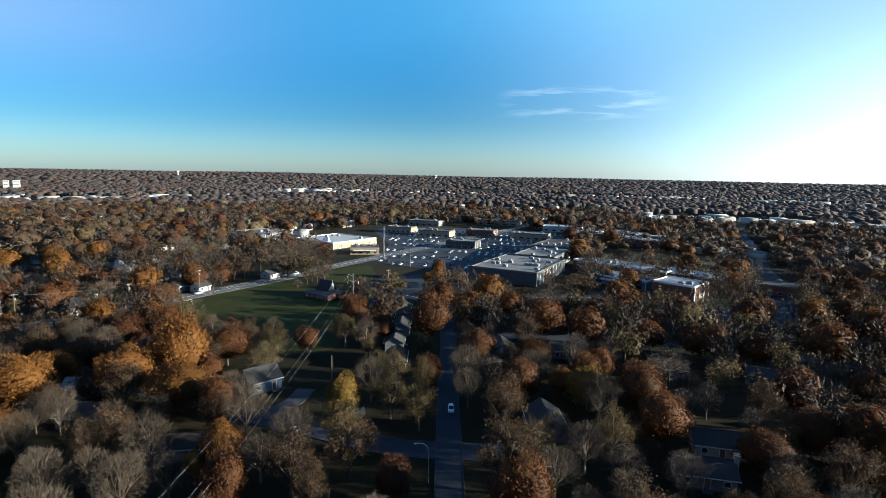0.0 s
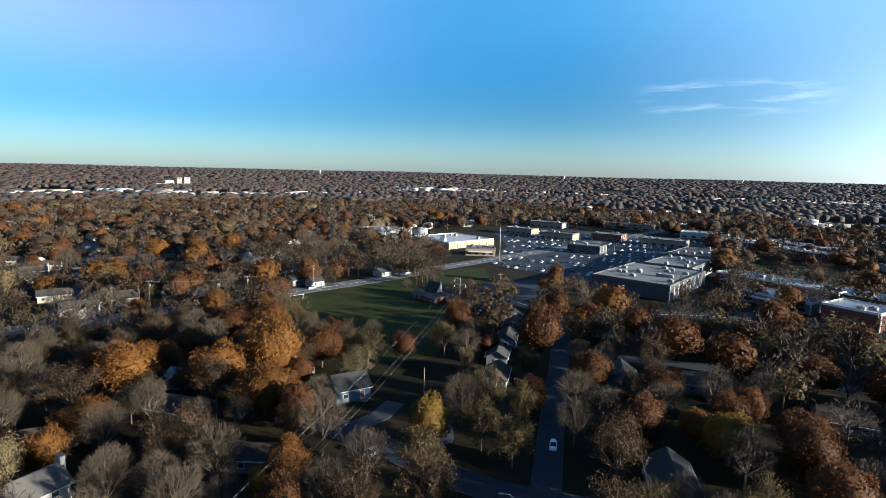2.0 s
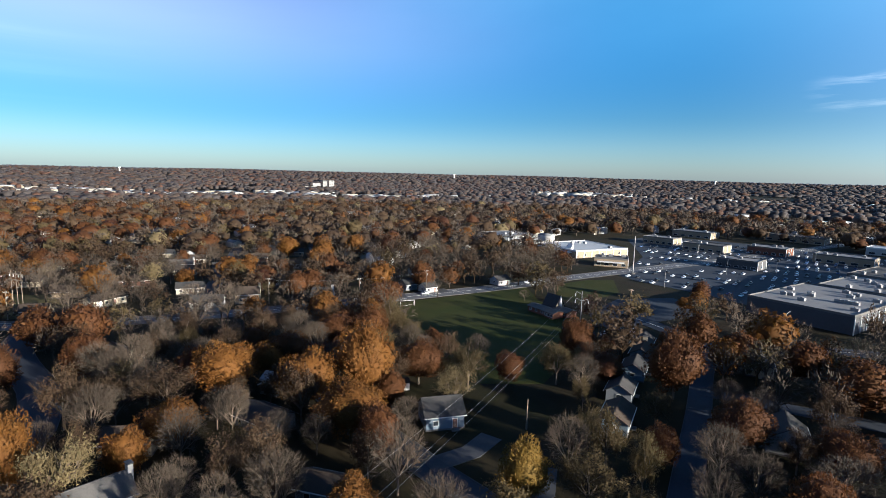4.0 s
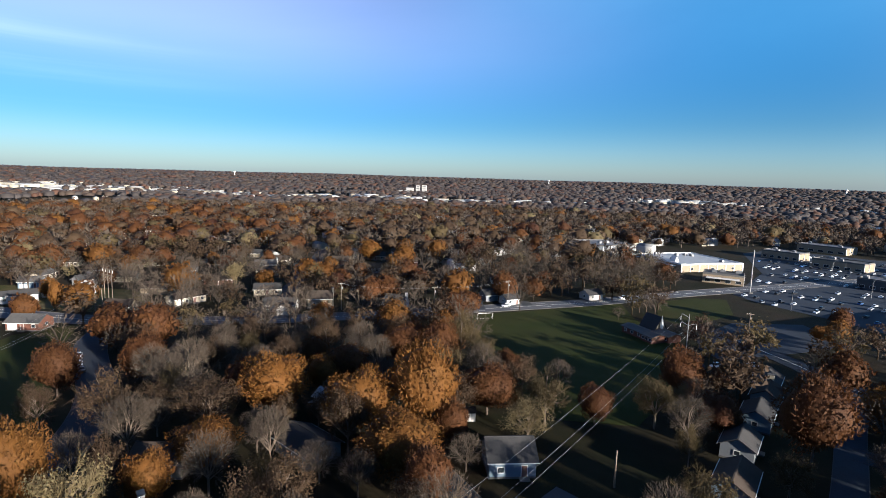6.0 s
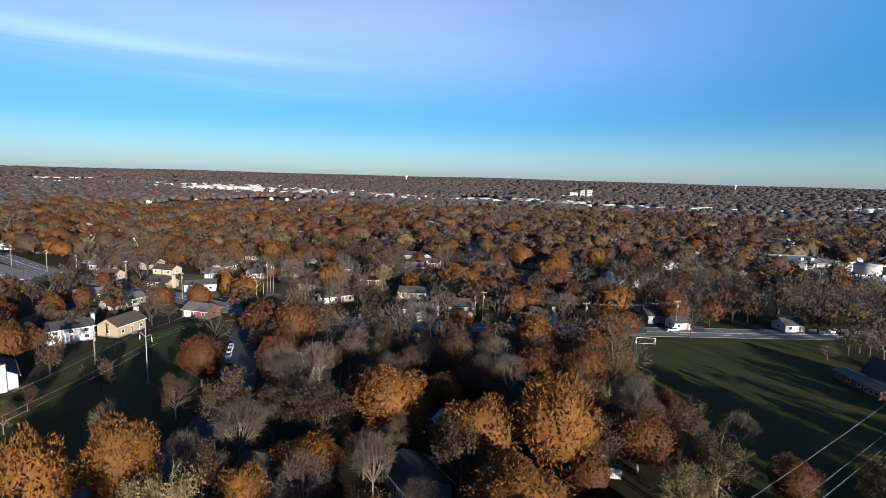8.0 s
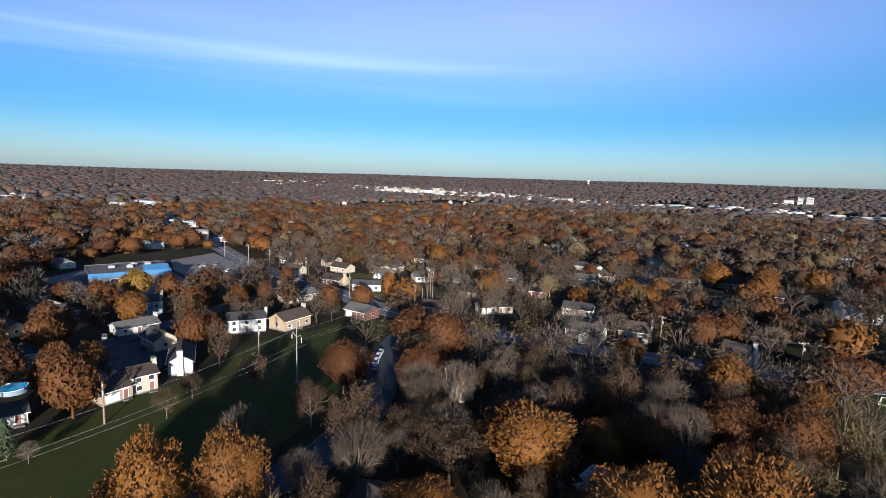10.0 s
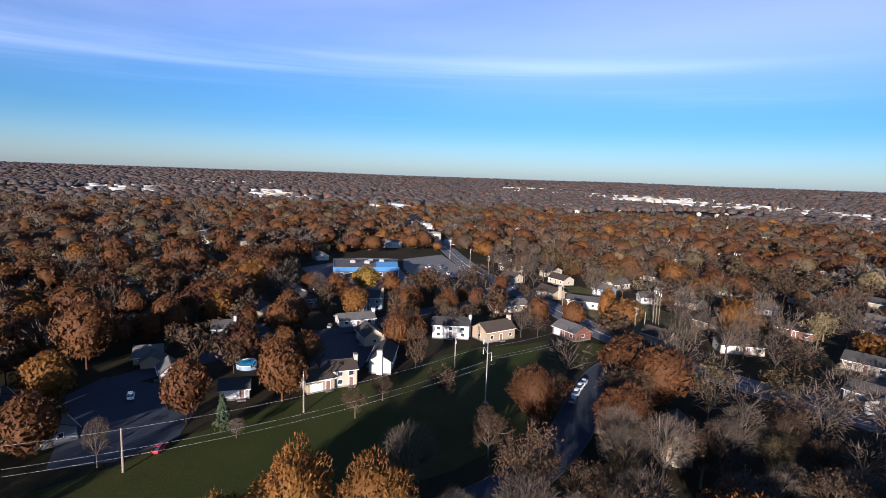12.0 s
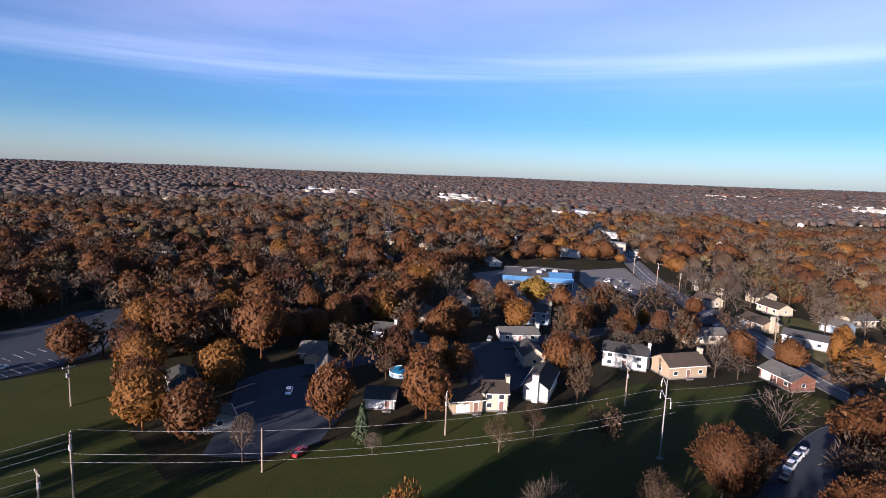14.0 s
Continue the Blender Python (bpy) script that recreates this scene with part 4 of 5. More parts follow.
# avenue
TREES += [
    (-237.1, 284.6, 13.6, 13, "o"), (-217.7, 294, 11.8, 11.5, "o"), (-208.1, 283.8, 13, 12.3, "o"), (-197.9, 211.2, 13.5, 9.9, "t"),
    (-155.3, 204.9, 12, 9.6, "r"), (-143.1, 218.4, 11.4, 12.1, "b"), (-119.6, 250.9, 13.4, 10.2, "r"), (-85.3, 288.4, 13.1, 14, "m"),
    (-71.5, 257.9, 5, 5.6, "b"), (-64.1, 284.6, 10.3, 13.8, "m"),
]
# school and shops
TREES += [
    (-22.6, 239.3, 14.2, 15.3, "t"), (-6.9, 276.9, 6, 7, "o"), (-2.3, 288.8, 11.8, 7.3, "r"), (-2.2, 264.7, 11.7, 7, "o"),
    (8.2, 268.1, 11.8, 10.1, "m"), (54.2, 266.7, 13.6, 8.4, "m"), (62.9, 239, 11.8, 17.7, "m"), (77.1, 230, 13.4, 11.3, "r"),
]
# yards east of the straight street
TREES += [
    (10.5, 155.1, 11.4, 11.2, "r"), (11, 209.3, 11.8, 10.9, "r"), (12.3, 90.1, 15, 12.7, "m"), (14.2, 112, 14.6, 11.6, "m"),
    (26, 140.6, 10.6, 12.2, "b"), (28.2, 154.2, 9.8, 10.6, "r"), (35.1, 94.1, 8.2, 8.5, "b"), (36.9, 127.1, 11.2, 10.2, "y"),
    (37.1, 190.1, 11.8, 15.3, "r"), (47.7, 108.1, 12.8, 10.3, "r"), (49.4, 122.7, 12.6, 10.6, "r"), (50.3, 155.7, 10, 10.3, "b"),
    (52.7, 133.9, 9.8, 11.4, "r"), (63.4, 141.4, 11, 11.9, "b"), (64.4, 97.8, 8, 10.8, "r"), (70.2, 172.9, 10.2, 9.7, "r"),
    (73.2, 131.4, 13.2, 10.6, "t"), (78.5, 105.2, 10.8, 10.5, "r"), (86.7, 163.1, 12.6, 7.5, "r"), (88, 125.7, 12.2, 10.5, "d"),
]
# yards east of the straight street
TREES += [
    (89.2, 95.1, 12.8, 9.7, "y"), (100, 149.5, 11.8, 10.3, "t"), (109.1, 186.3, 9.4, 12.2, "t"), (118.2, 156.4, 15.6, 13.1, "r"),
    (122.2, 133.1, 13.4, 10.3, "r"), (135.1, 124.3, 13.1, 9.7, "m"), (138, 152.9, 14.5, 13, "r"), (148.9, 178.2, 15.6, 15.3, "r"),
    (161.2, 175.8, 14.6, 13.4, "r"),
]
# townhouses
TREES += [
    (-387.6, 74.8, 11.8, 9, "p"), (-329.2, 73.5, 16, 11.4, "b"), (-298.1, 88.4, 14.2, 12.7, "b"), (-255.2, 21, 7.4, 12.9, "y"),
    (-248.4, -2.3, 8.8, 8, "r"), (-245.6, 64.4, 7.3, 3.7, "o"), (-245.4, -112.7, 15.8, 11.6, "o"), (-232.7, 79.5, 11.8, 7, "r"),
    (-223.5, 47.5, 10.9, 9.8, "r"), (-213.2, 30.1, 11.6, 8.8, "o"), (-211.1, -63.5, 8.7, 7.8, "o"), (-210.1, -76.7, 12.5, 14.1, "m"),
    (-207.4, 21.6, 11.4, 8.7, "m"), (-205.2, 66, 8.2, 10.3, "b"), (-204.2, 47.3, 14.2, 8.2, "m"), (-197.7, -1, 12.4, 7.3, "m"),
    (-191.4, -8.9, 12.4, 8.4, "o"), (-190.7, 16.9, 11.2, 7.8, "r"), (-188.3, 3.4, 8.2, 5.8, "r"), (-185.2, -35.5, 12.2, 7.7, "r"),
]
# townhouses
TREES += [
    (-183.5, -22.1, 11.8, 8.2, "r"), (-162.8, -49.6, 11.8, 8.4, "o"), (-161.7, -36.2, 11.9, 10.6, "m"), (-152.4, 72.8, 9.6, 7.8, "m"),
    (-143, 37.5, 13.8, 10.2, "r"), (-168.1, 62.7, 14.6, 8.2, "m"), (-183.3, 16.8, 13, 8.8, "r"), (-148.7, 59.3, 6.6, 5, "m"), (-147.8, -17.4, 19.2, 12.8, "r"), (-138.9, 56.1, 7.4, 5.9, "t"), (-135.8, -50.5, 14.2, 10.1, "o"),
    (-128.7, 23.7, 14.4, 8.9, "r"), (-128.6, -103.3, 11.5, 7.1, "m"), (-128.2, -8.5, 12.4, 10.5, "o"), (-127.9, 32.4, 7.6, 4.7, "g"),
    (-125.3, 36.8, 4.4, 3.6, "b"), (-123.6, -122.5, 11.3, 6.8, "m"), (-121.7, -27.3, 12, 10, "o"), (-116.4, -127.5, 11.6, 6.9, "b"),
    (-110.6, 19.6, 9.6, 4.8, "b"), (-107.8, -5.1, 12.4, 9.9, "o"),
]

for x, y, h, w, kind in TREES:
    plant(x, y, max(h, 0.9 * w) if kind != "g" else h, w * 1.08, kind)

# tall trees by the lower end of the grass strip; their long shadows cross it. All but the first three are unseen, added
# to cast shade there and on the townhouses
for x, y, h, w, kind in ((-96, 73.5, 17, 10, "o"), (-95.5, 63, 17.5, 11, "o"), (-85.5, 77.5, 14.5, 11, "p"), (-78, 57, 17, 12, "m"), (-70, 66, 17, 12, "m"), (-62, 56, 16, 11, "m"),
                         (-66, 81, 13, 9, "b"), (-48, -6, 17, 11, "m"), (-44, 3, 16, 11, "b"), (-50, 11, 17, 10, "m"), (-46, -18, 16, 11, "m"), (-56, 68, 15, 11, "b"), (-52, 80, 13, 10, "b"), (-49, 57, 15, 11, "m")):
    plant(x, y, h, w, kind)

# more single trees in the near yards
nr = np.random.RandomState(4)
PATH = [(0, 0), (4, 27), (-4, 59), (-22, 83), (-51, 92)]
extra = 0
for x, y in sorted(((nr.uniform(-230, 120), nr.uniform(-60, 225)) for _ in range(3600)), key=lambda q: min(math.hypot(q[0] - a, q[1] - b) for a, b in PATH)):
    if inside(x, y, COURT) and nr.rand() < 0.8:
        continue
    if extra < 235 and free(x, y, 2.4 if x > -225 and x < -48 and y > 0.35 * (-60 - x) + 78 and y < 225 else 3.6):
        w = nr.uniform(7.0, 11.5)
        kind = ("bbmmrrrrroo" if y < 20 else "bbbbbbbbmmmmmrrott")[nr.randint(11 if y < 20 else 18)]
        plant(x, y, w * nr.uniform(1.05, 1.3), w, kind)
        extra += 1

# rust-coloured trees between the townhouses
court = 0
for _ in range(900):
    x, y = nr.uniform(-260, -104), nr.uniform(-22, 92)
    if court < 24 and inside(x, y, COURT) and free(x, y, 4.0):
        w = nr.uniform(7.0, 9.5)
        plant(x, y, w * nr.uniform(1.15, 1.4), w, "rrrrdmbm"[nr.randint(8)])
        court += 1


def off_path(x, y):
    return min(math.hypot(x - a, y - b) for a, b in PATH)


PLANTED.sort(key=lambda q: off_path(q[0], q[1]))
for i, row in enumerate(PLANTED[:300]):
    tree(i, *row)

# ---- woods: the trees farther off ----
# patches of far commerce, kept fairly clear of trees: place, half length, half width, turn, number
COMMERCE = [(-1481, 474, 320, 90, 50, 34), (-1169, 539, 220, 80, 50, 26), (-885, 794, 190, 60, 71, 22), (-636, 940, 160, 50, 39, 18), (-512, 1097, 70, 20, 14, 3),
            (-378, 1547, 150, 70, 7, 40), (-79, 1446, 260, 60, -1, 22), (129, 865, 120, 22, 11, 5), (476, 1415, 260, 80, -10, 24), (835, 1263, 170, 80, -28, 14)]
COMMERCE += [(-977, -715, 180, 60, 43, 16), (-784, -110, 45, 25, 22, 4), (-1009, -404, 200, 40, 35, 16), (-1624, -803, 220, 60, 110, 14), (-1906, 104, 260, 70, 85, 20),
             (-1767, 482, 200, 80, 66, 20), (-885, -1805, 220, 60, -21, 10), (-2381, 31, 220, 60, 84, 14), (402, 694, 160, 50, -21, 14)]
STUFF = list("brmotdp")
SHARE = np.array([0.50, 0.10, 0.25, 0.05, 0.06, 0.03, 0.01])
BARE_SHARE = np.array([0.62, 0.05, 0.22, 0.04, 0.05, 0.01, 0.01])
FAR_SHARE = np.array([0.52, 0.09, 0.28, 0.04, 0.04, 0.02, 0.01])
RUST = np.array([0.28, 0.33, 0.2, 0.05, 0.04, 0.1, 0.0])
WARM = np.array([0.24, 0.36, 0.18, 0.10, 0.06, 0.05, 0.01])


def light_bare(r, boughs=10, twigs=19, twig=0.0055):
    """A bare tree in few faces: trunk, boughs, and fans of fine twigs."""
    p = [stick((0, 0, 0), (0, 0, 0.4), 0.026, 0.018)]
    for k in range(boughs):
        a, up = k * 2.4, r.uniform(0.5, 2.2)
        d = unit(np.array([math.cos(a), math.sin(a), up]))
        o = np.array([0, 0, r.uniform(0.22, 0.42)])
        e = o + d * r.uniform(0.3, 0.42)
        p.append(stick(o, e, 0.013, 0.005))
        f = r.uniform(0.25, 1.05, (twigs, 1))
        c = o + (e - o) * f
        t = unit(d + r.normal(0, 0.75, (twigs, 3)) + [0, 0, 0.15])
        side = unit(np.cross(t, r.normal(0, 1, (twigs, 3)))) * twig
        tip = c + t * r.uniform(0.12, 0.24, (twigs, 1))
        p.append((np.stack([c - side, c + side, tip], 1).reshape(-1, 3), np.arange(3 * twigs).reshape(-1, 3)))
    return join(p)


def yard_trees():
    """The single trees farther off, joined."""
    r = np.random.RandomState(12)
    made = {}
    for kind in "ordymtpgb":
        made[kind] = []
        for _ in range(3):
            if kind == "g":
                made[kind].append(conifer(r))
            elif kind == "b":
                made[kind].append(join([light_bare(r, 10, 12, 0.005), twig_dome(r, 700, 0.1, 0.005)]))
            elif kind in "mtp":
                made[kind].append(join([light_bare(r, 8, 10), cloud_of_leaves(r, 700, 0.045)]))
            else:
                made[kind].append(join([stick((0, 0, 0), (0, 0, 0.4), 0.026, 0.02), crown(r, 18, 1300, 0.06, 0.12)]))
    vs, fs, ms, k = [], [], [], 0
    for x, y, h, w, kind in PLANTED[300:]:
        v, f = made[kind][r.randint(3)]
        t = r.uniform(0, 6.28)
        c, s = math.cos(t), math.sin(t)
        vs.append(np.stack([(v[:, 0] * c - v[:, 1] * s) * w + x, (v[:, 0] * s + v[:, 1] * c) * w + y, v[:, 2] * h], 1))
        fs.append(f + k)
        ms.append(np.full(len(f), "ordymtpgb".index(kind)))
        k += len(v)
    ob = new("yard_trees", tri_mesh("yard_trees", np.concatenate(vs), np.concatenate(fs), [LEAF[c] for c in "ordymtpgb"], np.concatenate(ms)))
    return tagged(ob, "autumn trees in the yards farther off", "trees", kind="stuff")


yard_trees()


def small_forms(r, level):
    """Plain small forms of leafy and bare trees for one distance."""
    if level == 0:
        leafy = [crown(r, 12, 400, 0.095, 0.12, 1, 0.15) for _ in range(4)]
        bare = [join([light_bare(r, 9, 10), twig_dome(r, 190, 0.12, 0.0075)]) for _ in range(4)]
        thin = [join([light_bare(r, 8, 8), cloud_of_leaves(r, 220, 0.07)]) for _ in range(4)]
        fine = [crown(r, 16, 900, 0.07, 0.12, 1, 0.15) for _ in range(3)]
        return leafy, bare, thin, fine
    leafy, bare = [], []
    for _ in range(4):
        v, f = ICO0
        if level == 1:
            leafy.append(crown(r, 9, 80, 0.115, 0.1, 1, 0.15))
            bare.append(join([stick((0, 0, 0), (0, 0, 0.5), 0.03, 0.02), twig_dome(r, 74, 0.21, 0.019), cloud_of_leaves(r, 10, 0.13)]))
        else:
            top = f[np.max(v[f][:, :, 2], axis=1) > 0.1]
            leafy.append((v * [0.5, 0.5, 0.5] * r.uniform(0.8, 1.2, (len(v), 1)) + [0, 0, 0.5], top))
            bare = leafy
    return leafy, bare, leafy, leafy


def woods(name, r0, r1, gap, level, size, label):
    r = np.random.RandomState(31 + level)
    leafy, bare, thin, fine = small_forms(r, level)
    vs, fs, ms, k = [], [], [], 0
    n = int(2 * r1 / gap)
    for i in range(n):
        for j in range(n):
            x = MID.x - r1 + (i + r.uniform(0.08, 0.92)) * gap
            y = MID.y - r1 + (j + r.uniform(0.08, 0.92)) * gap
            d = math.hypot(x - MID.x, y - MID.y)
            a = math.degrees(math.atan2(y - MID.y, x - MID.x))
            # the unseen east side keeps trees out to 190 m, added to cast shade
            if not r0 < d <= r1 or (d > 190 and -78 < a < 25):
                continue
            clear = noise.noise(Vector((x * 0.004, y * 0.004, 3.0)))
            if d > 700 and clear > 0.28 and level < 3:
                continue
            if d > 500 and any(((x - cx) * math.cos(math.radians(t)) + (y - cy) * math.sin(math.radians(t))) ** 2 / (rx + 25) ** 2
                               + ((y - cy) * math.cos(math.radians(t)) - (x - cx) * math.sin(math.radians(t))) ** 2 / (ry + 45) ** 2 < 1 for cx, cy, rx, ry, t, _ in COMMERCE) and r.rand() < 0.85:
                continue
            if level == 0 and off_path(x, y) < 100:
                continue
            if level == 0 and inside(x, y, COURT) and r.rand() < 0.8:
                continue
            if level < 2 and not free(x, y, size * (0.2 if level == 0 else 0.3)):
                continue
            if level == 0 and d > 230 and noise.noise(Vector((x * 0.02, y * 0.02, 9.0))) > 0.33:
                continue
            warm = math.exp(-((x + 526) ** 2 + (y - 182) ** 2) / 230 ** 2) + 0.25 * max(0.0, noise.noise(Vector((x * 0.008, y * 0.008, 0))))
            share = (BARE_SHARE if y > 0.3 * (-60 - x) + 70 and -430 < x < -55 else SHARE) if level == 0 else FAR_SHARE
            if y < 20 + 0.1 * (-150 - x) and x < -100 and d < 620:
                share = RUST
            p = share + (WARM - share) * min(1.0, warm)
            kind = r.choice(7, p=p / p.sum())
            k0 = STUFF[kind]
            near = level == 0 and off_path(x, y) < 150
            v, f = (bare if k0 == "b" else thin if k0 in "mtp" else fine if near else leafy)[r.randint(3)]
            w = size * r.uniform(0.65, 1.3)
            h = w * r.uniform(0.85, 1.15) if level < 1 else w * r.uniform(0.72, 0.98) if level < 2 else r.uniform(8.5, 14)
            t = r.uniform(0, 6.28)
            c, s = math.cos(t), math.sin(t)
            q = np.stack([(v[:, 0] * c - v[:, 1] * s) * w + x, (v[:, 0] * s + v[:, 1] * c) * w + y, v[:, 2] * h + ground_z(x, y)], 1)
            vs.append(q)
            fs.append(f + k)
            ms.append(np.full(len(f), kind))
            k += len(v)
    ob = new(name, tri_mesh(name, np.concatenate(vs), np.concatenate(fs), [HAZE_DIM_WOOD["r" if c in "rod" else "b" if c == "b" else "m"] if level > 1 else LEAF[c] for c in STUFF], np.concatenate(ms)))
    return tagged(ob, label, "trees", kind="stuff")


woods("near_woods", 60, 330, 9.0, 0, 11.5, "mixed rust, orange and bare trees filling the yards")
woods("middle_woods", 330, 800, 13.0, 1, 14.0, "autumn treetops of the wider neighbourhood")
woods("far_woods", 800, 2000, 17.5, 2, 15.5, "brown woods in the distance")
woods("skyline_woods", 2000, 4800, 45, 3, 33.0, "wooded skyline with haze-dimmed leaf colours")

# ---- vehicles ----
CAR_MESH = {}


def loft(rows):
    """A car body from stations along its length: x, half width, bottom, top."""
    bm = bmesh.new()
    rings = []
    for x, w, z0, z1 in rows:
        rings.append([bm.verts.new(p) for p in ((x, -w, z0), (x, -w, z1 - 0.08), (x, -w + 0.12, z1), (x, w - 0.12, z1), (x, w, z1 - 0.08), (x, w, z0))])
    for a, b in zip(rings, rings[1:]):
        for k in range(6):
            bm.faces.new((a[k], a[(k + 1) % 6], b[(k + 1) % 6], b[k]))
    bm.faces.new(rings[0])
    bm.faces.new(rings[-1][::-1])
    bmesh.ops.recalc_face_normals(bm, faces=bm.faces)
    return bm


def car(x, y, turn, colour="white", tall=0.0, z=0.055):
    c = empty("car", pose(x, y, z, 0, 0, turn) @ Matrix.Scale(0.82, 4), f"{colour} parked car on asphalt", "car", "parked cars")
    t = tall
    key = (colour, tall)
    if key not in CAR_MESH:
        meshes = []
        for name, bm, mat in (("body", loft([(-2.2, 0.72, 0.35, 0.72), (-2.1, 0.86, 0.25, 0.9), (-0.9, 0.9, 0.22, 0.98), (0.9, 0.9, 0.22, 1.0), (2.0, 0.86, 0.25, 0.95 + t / 3), (2.2, 0.76, 0.35, 0.8)]), PAINT[colour]),
                              ("cabin_glass", loft([(-1.15, 0.78, 0.9, 1.0), (-0.45, 0.72, 0.9, 1.38 + t), (1.1 + t, 0.72, 0.9, 1.4 + t), (1.85, 0.76, 0.9, 1.02 + t / 2)]), GLASS),
                              ("roof_panel", boxes((-0.4, 1.0 + t, -0.6, 0.6, 1.39 + t, 1.44 + t)), PAINT[colour]),
                              ("wheel", rods(((0, -0.11, 0), (0, 0.11, 0), 0.32, 0.32), n=12), RUBBER)):
            me = bpy.data.meshes.new(name)
            bm.to_mesh(me)
            bm.free()
            me.materials.append(mat)
            meshes.append(me)
        CAR_MESH[key] = meshes
    b, g, p, w = CAR_MESH[key]
    for me in (b, g, p):
        new(me.name.split(".")[0], me).parent = c
    for wx in (-1.35, 1.35):
        for wy in (-0.8, 0.8):
            o = new("wheel", w)
            o.location = (wx, wy, 0.32)
            o.parent = c
    return c


cr = random.Random(3)
COLOURS = ["white", "white", "silver", "silver", "black", "grey", "black", "blue", "white"]
n = 0
for row in range(17):
    for k in range(36):
        x, y = -70 + k * 5.2 + row * 1.5, 322 + row * 14.5 - k * 1.1 + (5.4 if row % 2 else 0)
        if cr.random() < 0.62 and inside(x, y, SHOP_LOT) and all(math.hypot(x - a, y - b) > r + 4 for a, b, r in TAKEN) and n < 240 \
                and np.min(np.hypot(ROAD_POINTS[:, 0] - x, ROAD_POINTS[:, 1] - y) - ROAD_POINTS[:, 2]) > 2:
            n += 1
            car(x + cr.uniform(-0.3, 0.3), y, 72 + (180 if cr.random() < 0.5 else 0), cr.choice(COLOURS), cr.choice((0.0, 0.0, 0.3)))
for x, y, turn, colour in ((-163.2, 103.6, 161, "white"), (-167.3, 104.8, 161, "white"), (-171.3, 106.2, 161, "silver"), (-158.5, 102.7, 162, "black"), (-118, 25.9, 8, "red"), (-136.4, 4.5, 38, "white"),
                           (-323.1, 43.5, 23, "black"), (-316.4, 44.8, 23, "black"), (-309.2, 48.4, 22, "white"), (-304.1, 51, 22, "silver"), (-330.6, 39.7, 23, "grey"), (-298.2, 49.2, 47, "black"),
                           (-327, 34.4, 23, "white"), (-263.4, 87.2, 28, "silver"), (-106.8, -62.1, 12, "silver"), (-114.5, 244, 57, "white"), (-83, 296, 63, "white"), (-133, 216, 56, "silver"),
                           (2.7, 124.5, 90, "white"), (-32.7, 111.1, 72, "grey"), (-21.9, 232.3, 38, "white"), (25.4, 259.4, -14, "silver"), (87.5, 227.6, -30, "black"), (94.4, 252.5, -43, "blue"), (88.5, 258.9, -42, "white"),
                           (82.8, 262.9, -41, "grey"), (-30.2, 224.2, 67, "white"), (-26.8, 235, 72, "silver"), (-200.4, 25.9, 16, "grey"), (-176.7, -1, 0, "black"), (-34.9, 232.5, 68, "black"), (-84.5, 121.2, -1, "red")):
    car(x, y, turn, colour, 0.3 if colour in ("white", "grey") else 0.0)
for k in range(8):
    if cr.random() < 0.8:
        car(-268 - k * 2.9, 10 + k * 0.9, 12, cr.choice(COLOURS))
for x, y in ((-324.1, 33.8), (-327.9, 31.9), (-313.5, 41), (-309.7, 43.4), (-302.3, 43.3), (-295.3, 48.7), (-291.7, 49.8), (-288.1, 45), (-292.6, 41)):
    car(x + cr.uniform(-0.4, 0.4), y, 24 + cr.uniform(-4, 4), cr.choice(COLOURS))

# ---- parking bay lines ----
for lot, x0, y0, turn, rows, cols in (("lodge_parking", -119, -72, 3, 2, 9), ("west_parking", -338, 36, 22, 2, 10)):
    bm = bmesh.new()
    m = pose(x0, y0, 0, 0, 0, turn)
    for r in range(rows):
        for k in range(cols):
            q = boxes((k * 2.8, k * 2.8 + 0.08, r * 11, r * 11 + 5, 0.05, 0.062))
            bmesh.ops.transform(q, matrix=m, verts=q.verts)
            me = bpy.data.meshes.new("line")
            q.to_mesh(me)
            q.free()
            bm.from_mesh(me)
    tagged(part("bay_lines", bm, LINE_PAINT), "faded white parking bay lines", "markings", kind="structure")

# ---- poles, lamps and lines ----


def wood_pole(x, y, h, arms=1, turn=0, label="weathered wooden utility pole with a crossarm"):
    p = empty("utility_pole", pose(x, y, 0, 0, 0, turn), label, "utility pole", "utility poles")
    part("pole", rods(((0, 0, 0), (0, 0, h), 0.2, 0.13), n=8), WOOD_POLE, p)
    for k in range(arms):
        z = h - 0.5 - 1.3 * k
        a = part("crossarm", boxes((-1.2, 1.2, -0.07, 0.07, z - 0.08, z + 0.08)), WOOD_POLE, p)
        for s in (-1.05, -0.4, 0.4, 1.05):
            part("insulator", rods(((s, 0, z + 0.08), (s, 0, z + 0.28), 0.06, 0.04), n=6), TRIM, a)
        part("brace", rods(((-0.7, 0.09, z), (0, 0.16, z - 0.7), 0.03, 0.03), ((0.7, 0.09, z), (0, 0.16, z - 0.7), 0.03, 0.03), n=4), STEEL, a)
    if arms:
        part("transformer", rods(((0.35, 0, h - 2.6), (0.35, 0, h - 1.7), 0.24, 0.24), n=10), STEEL, p)
    return p


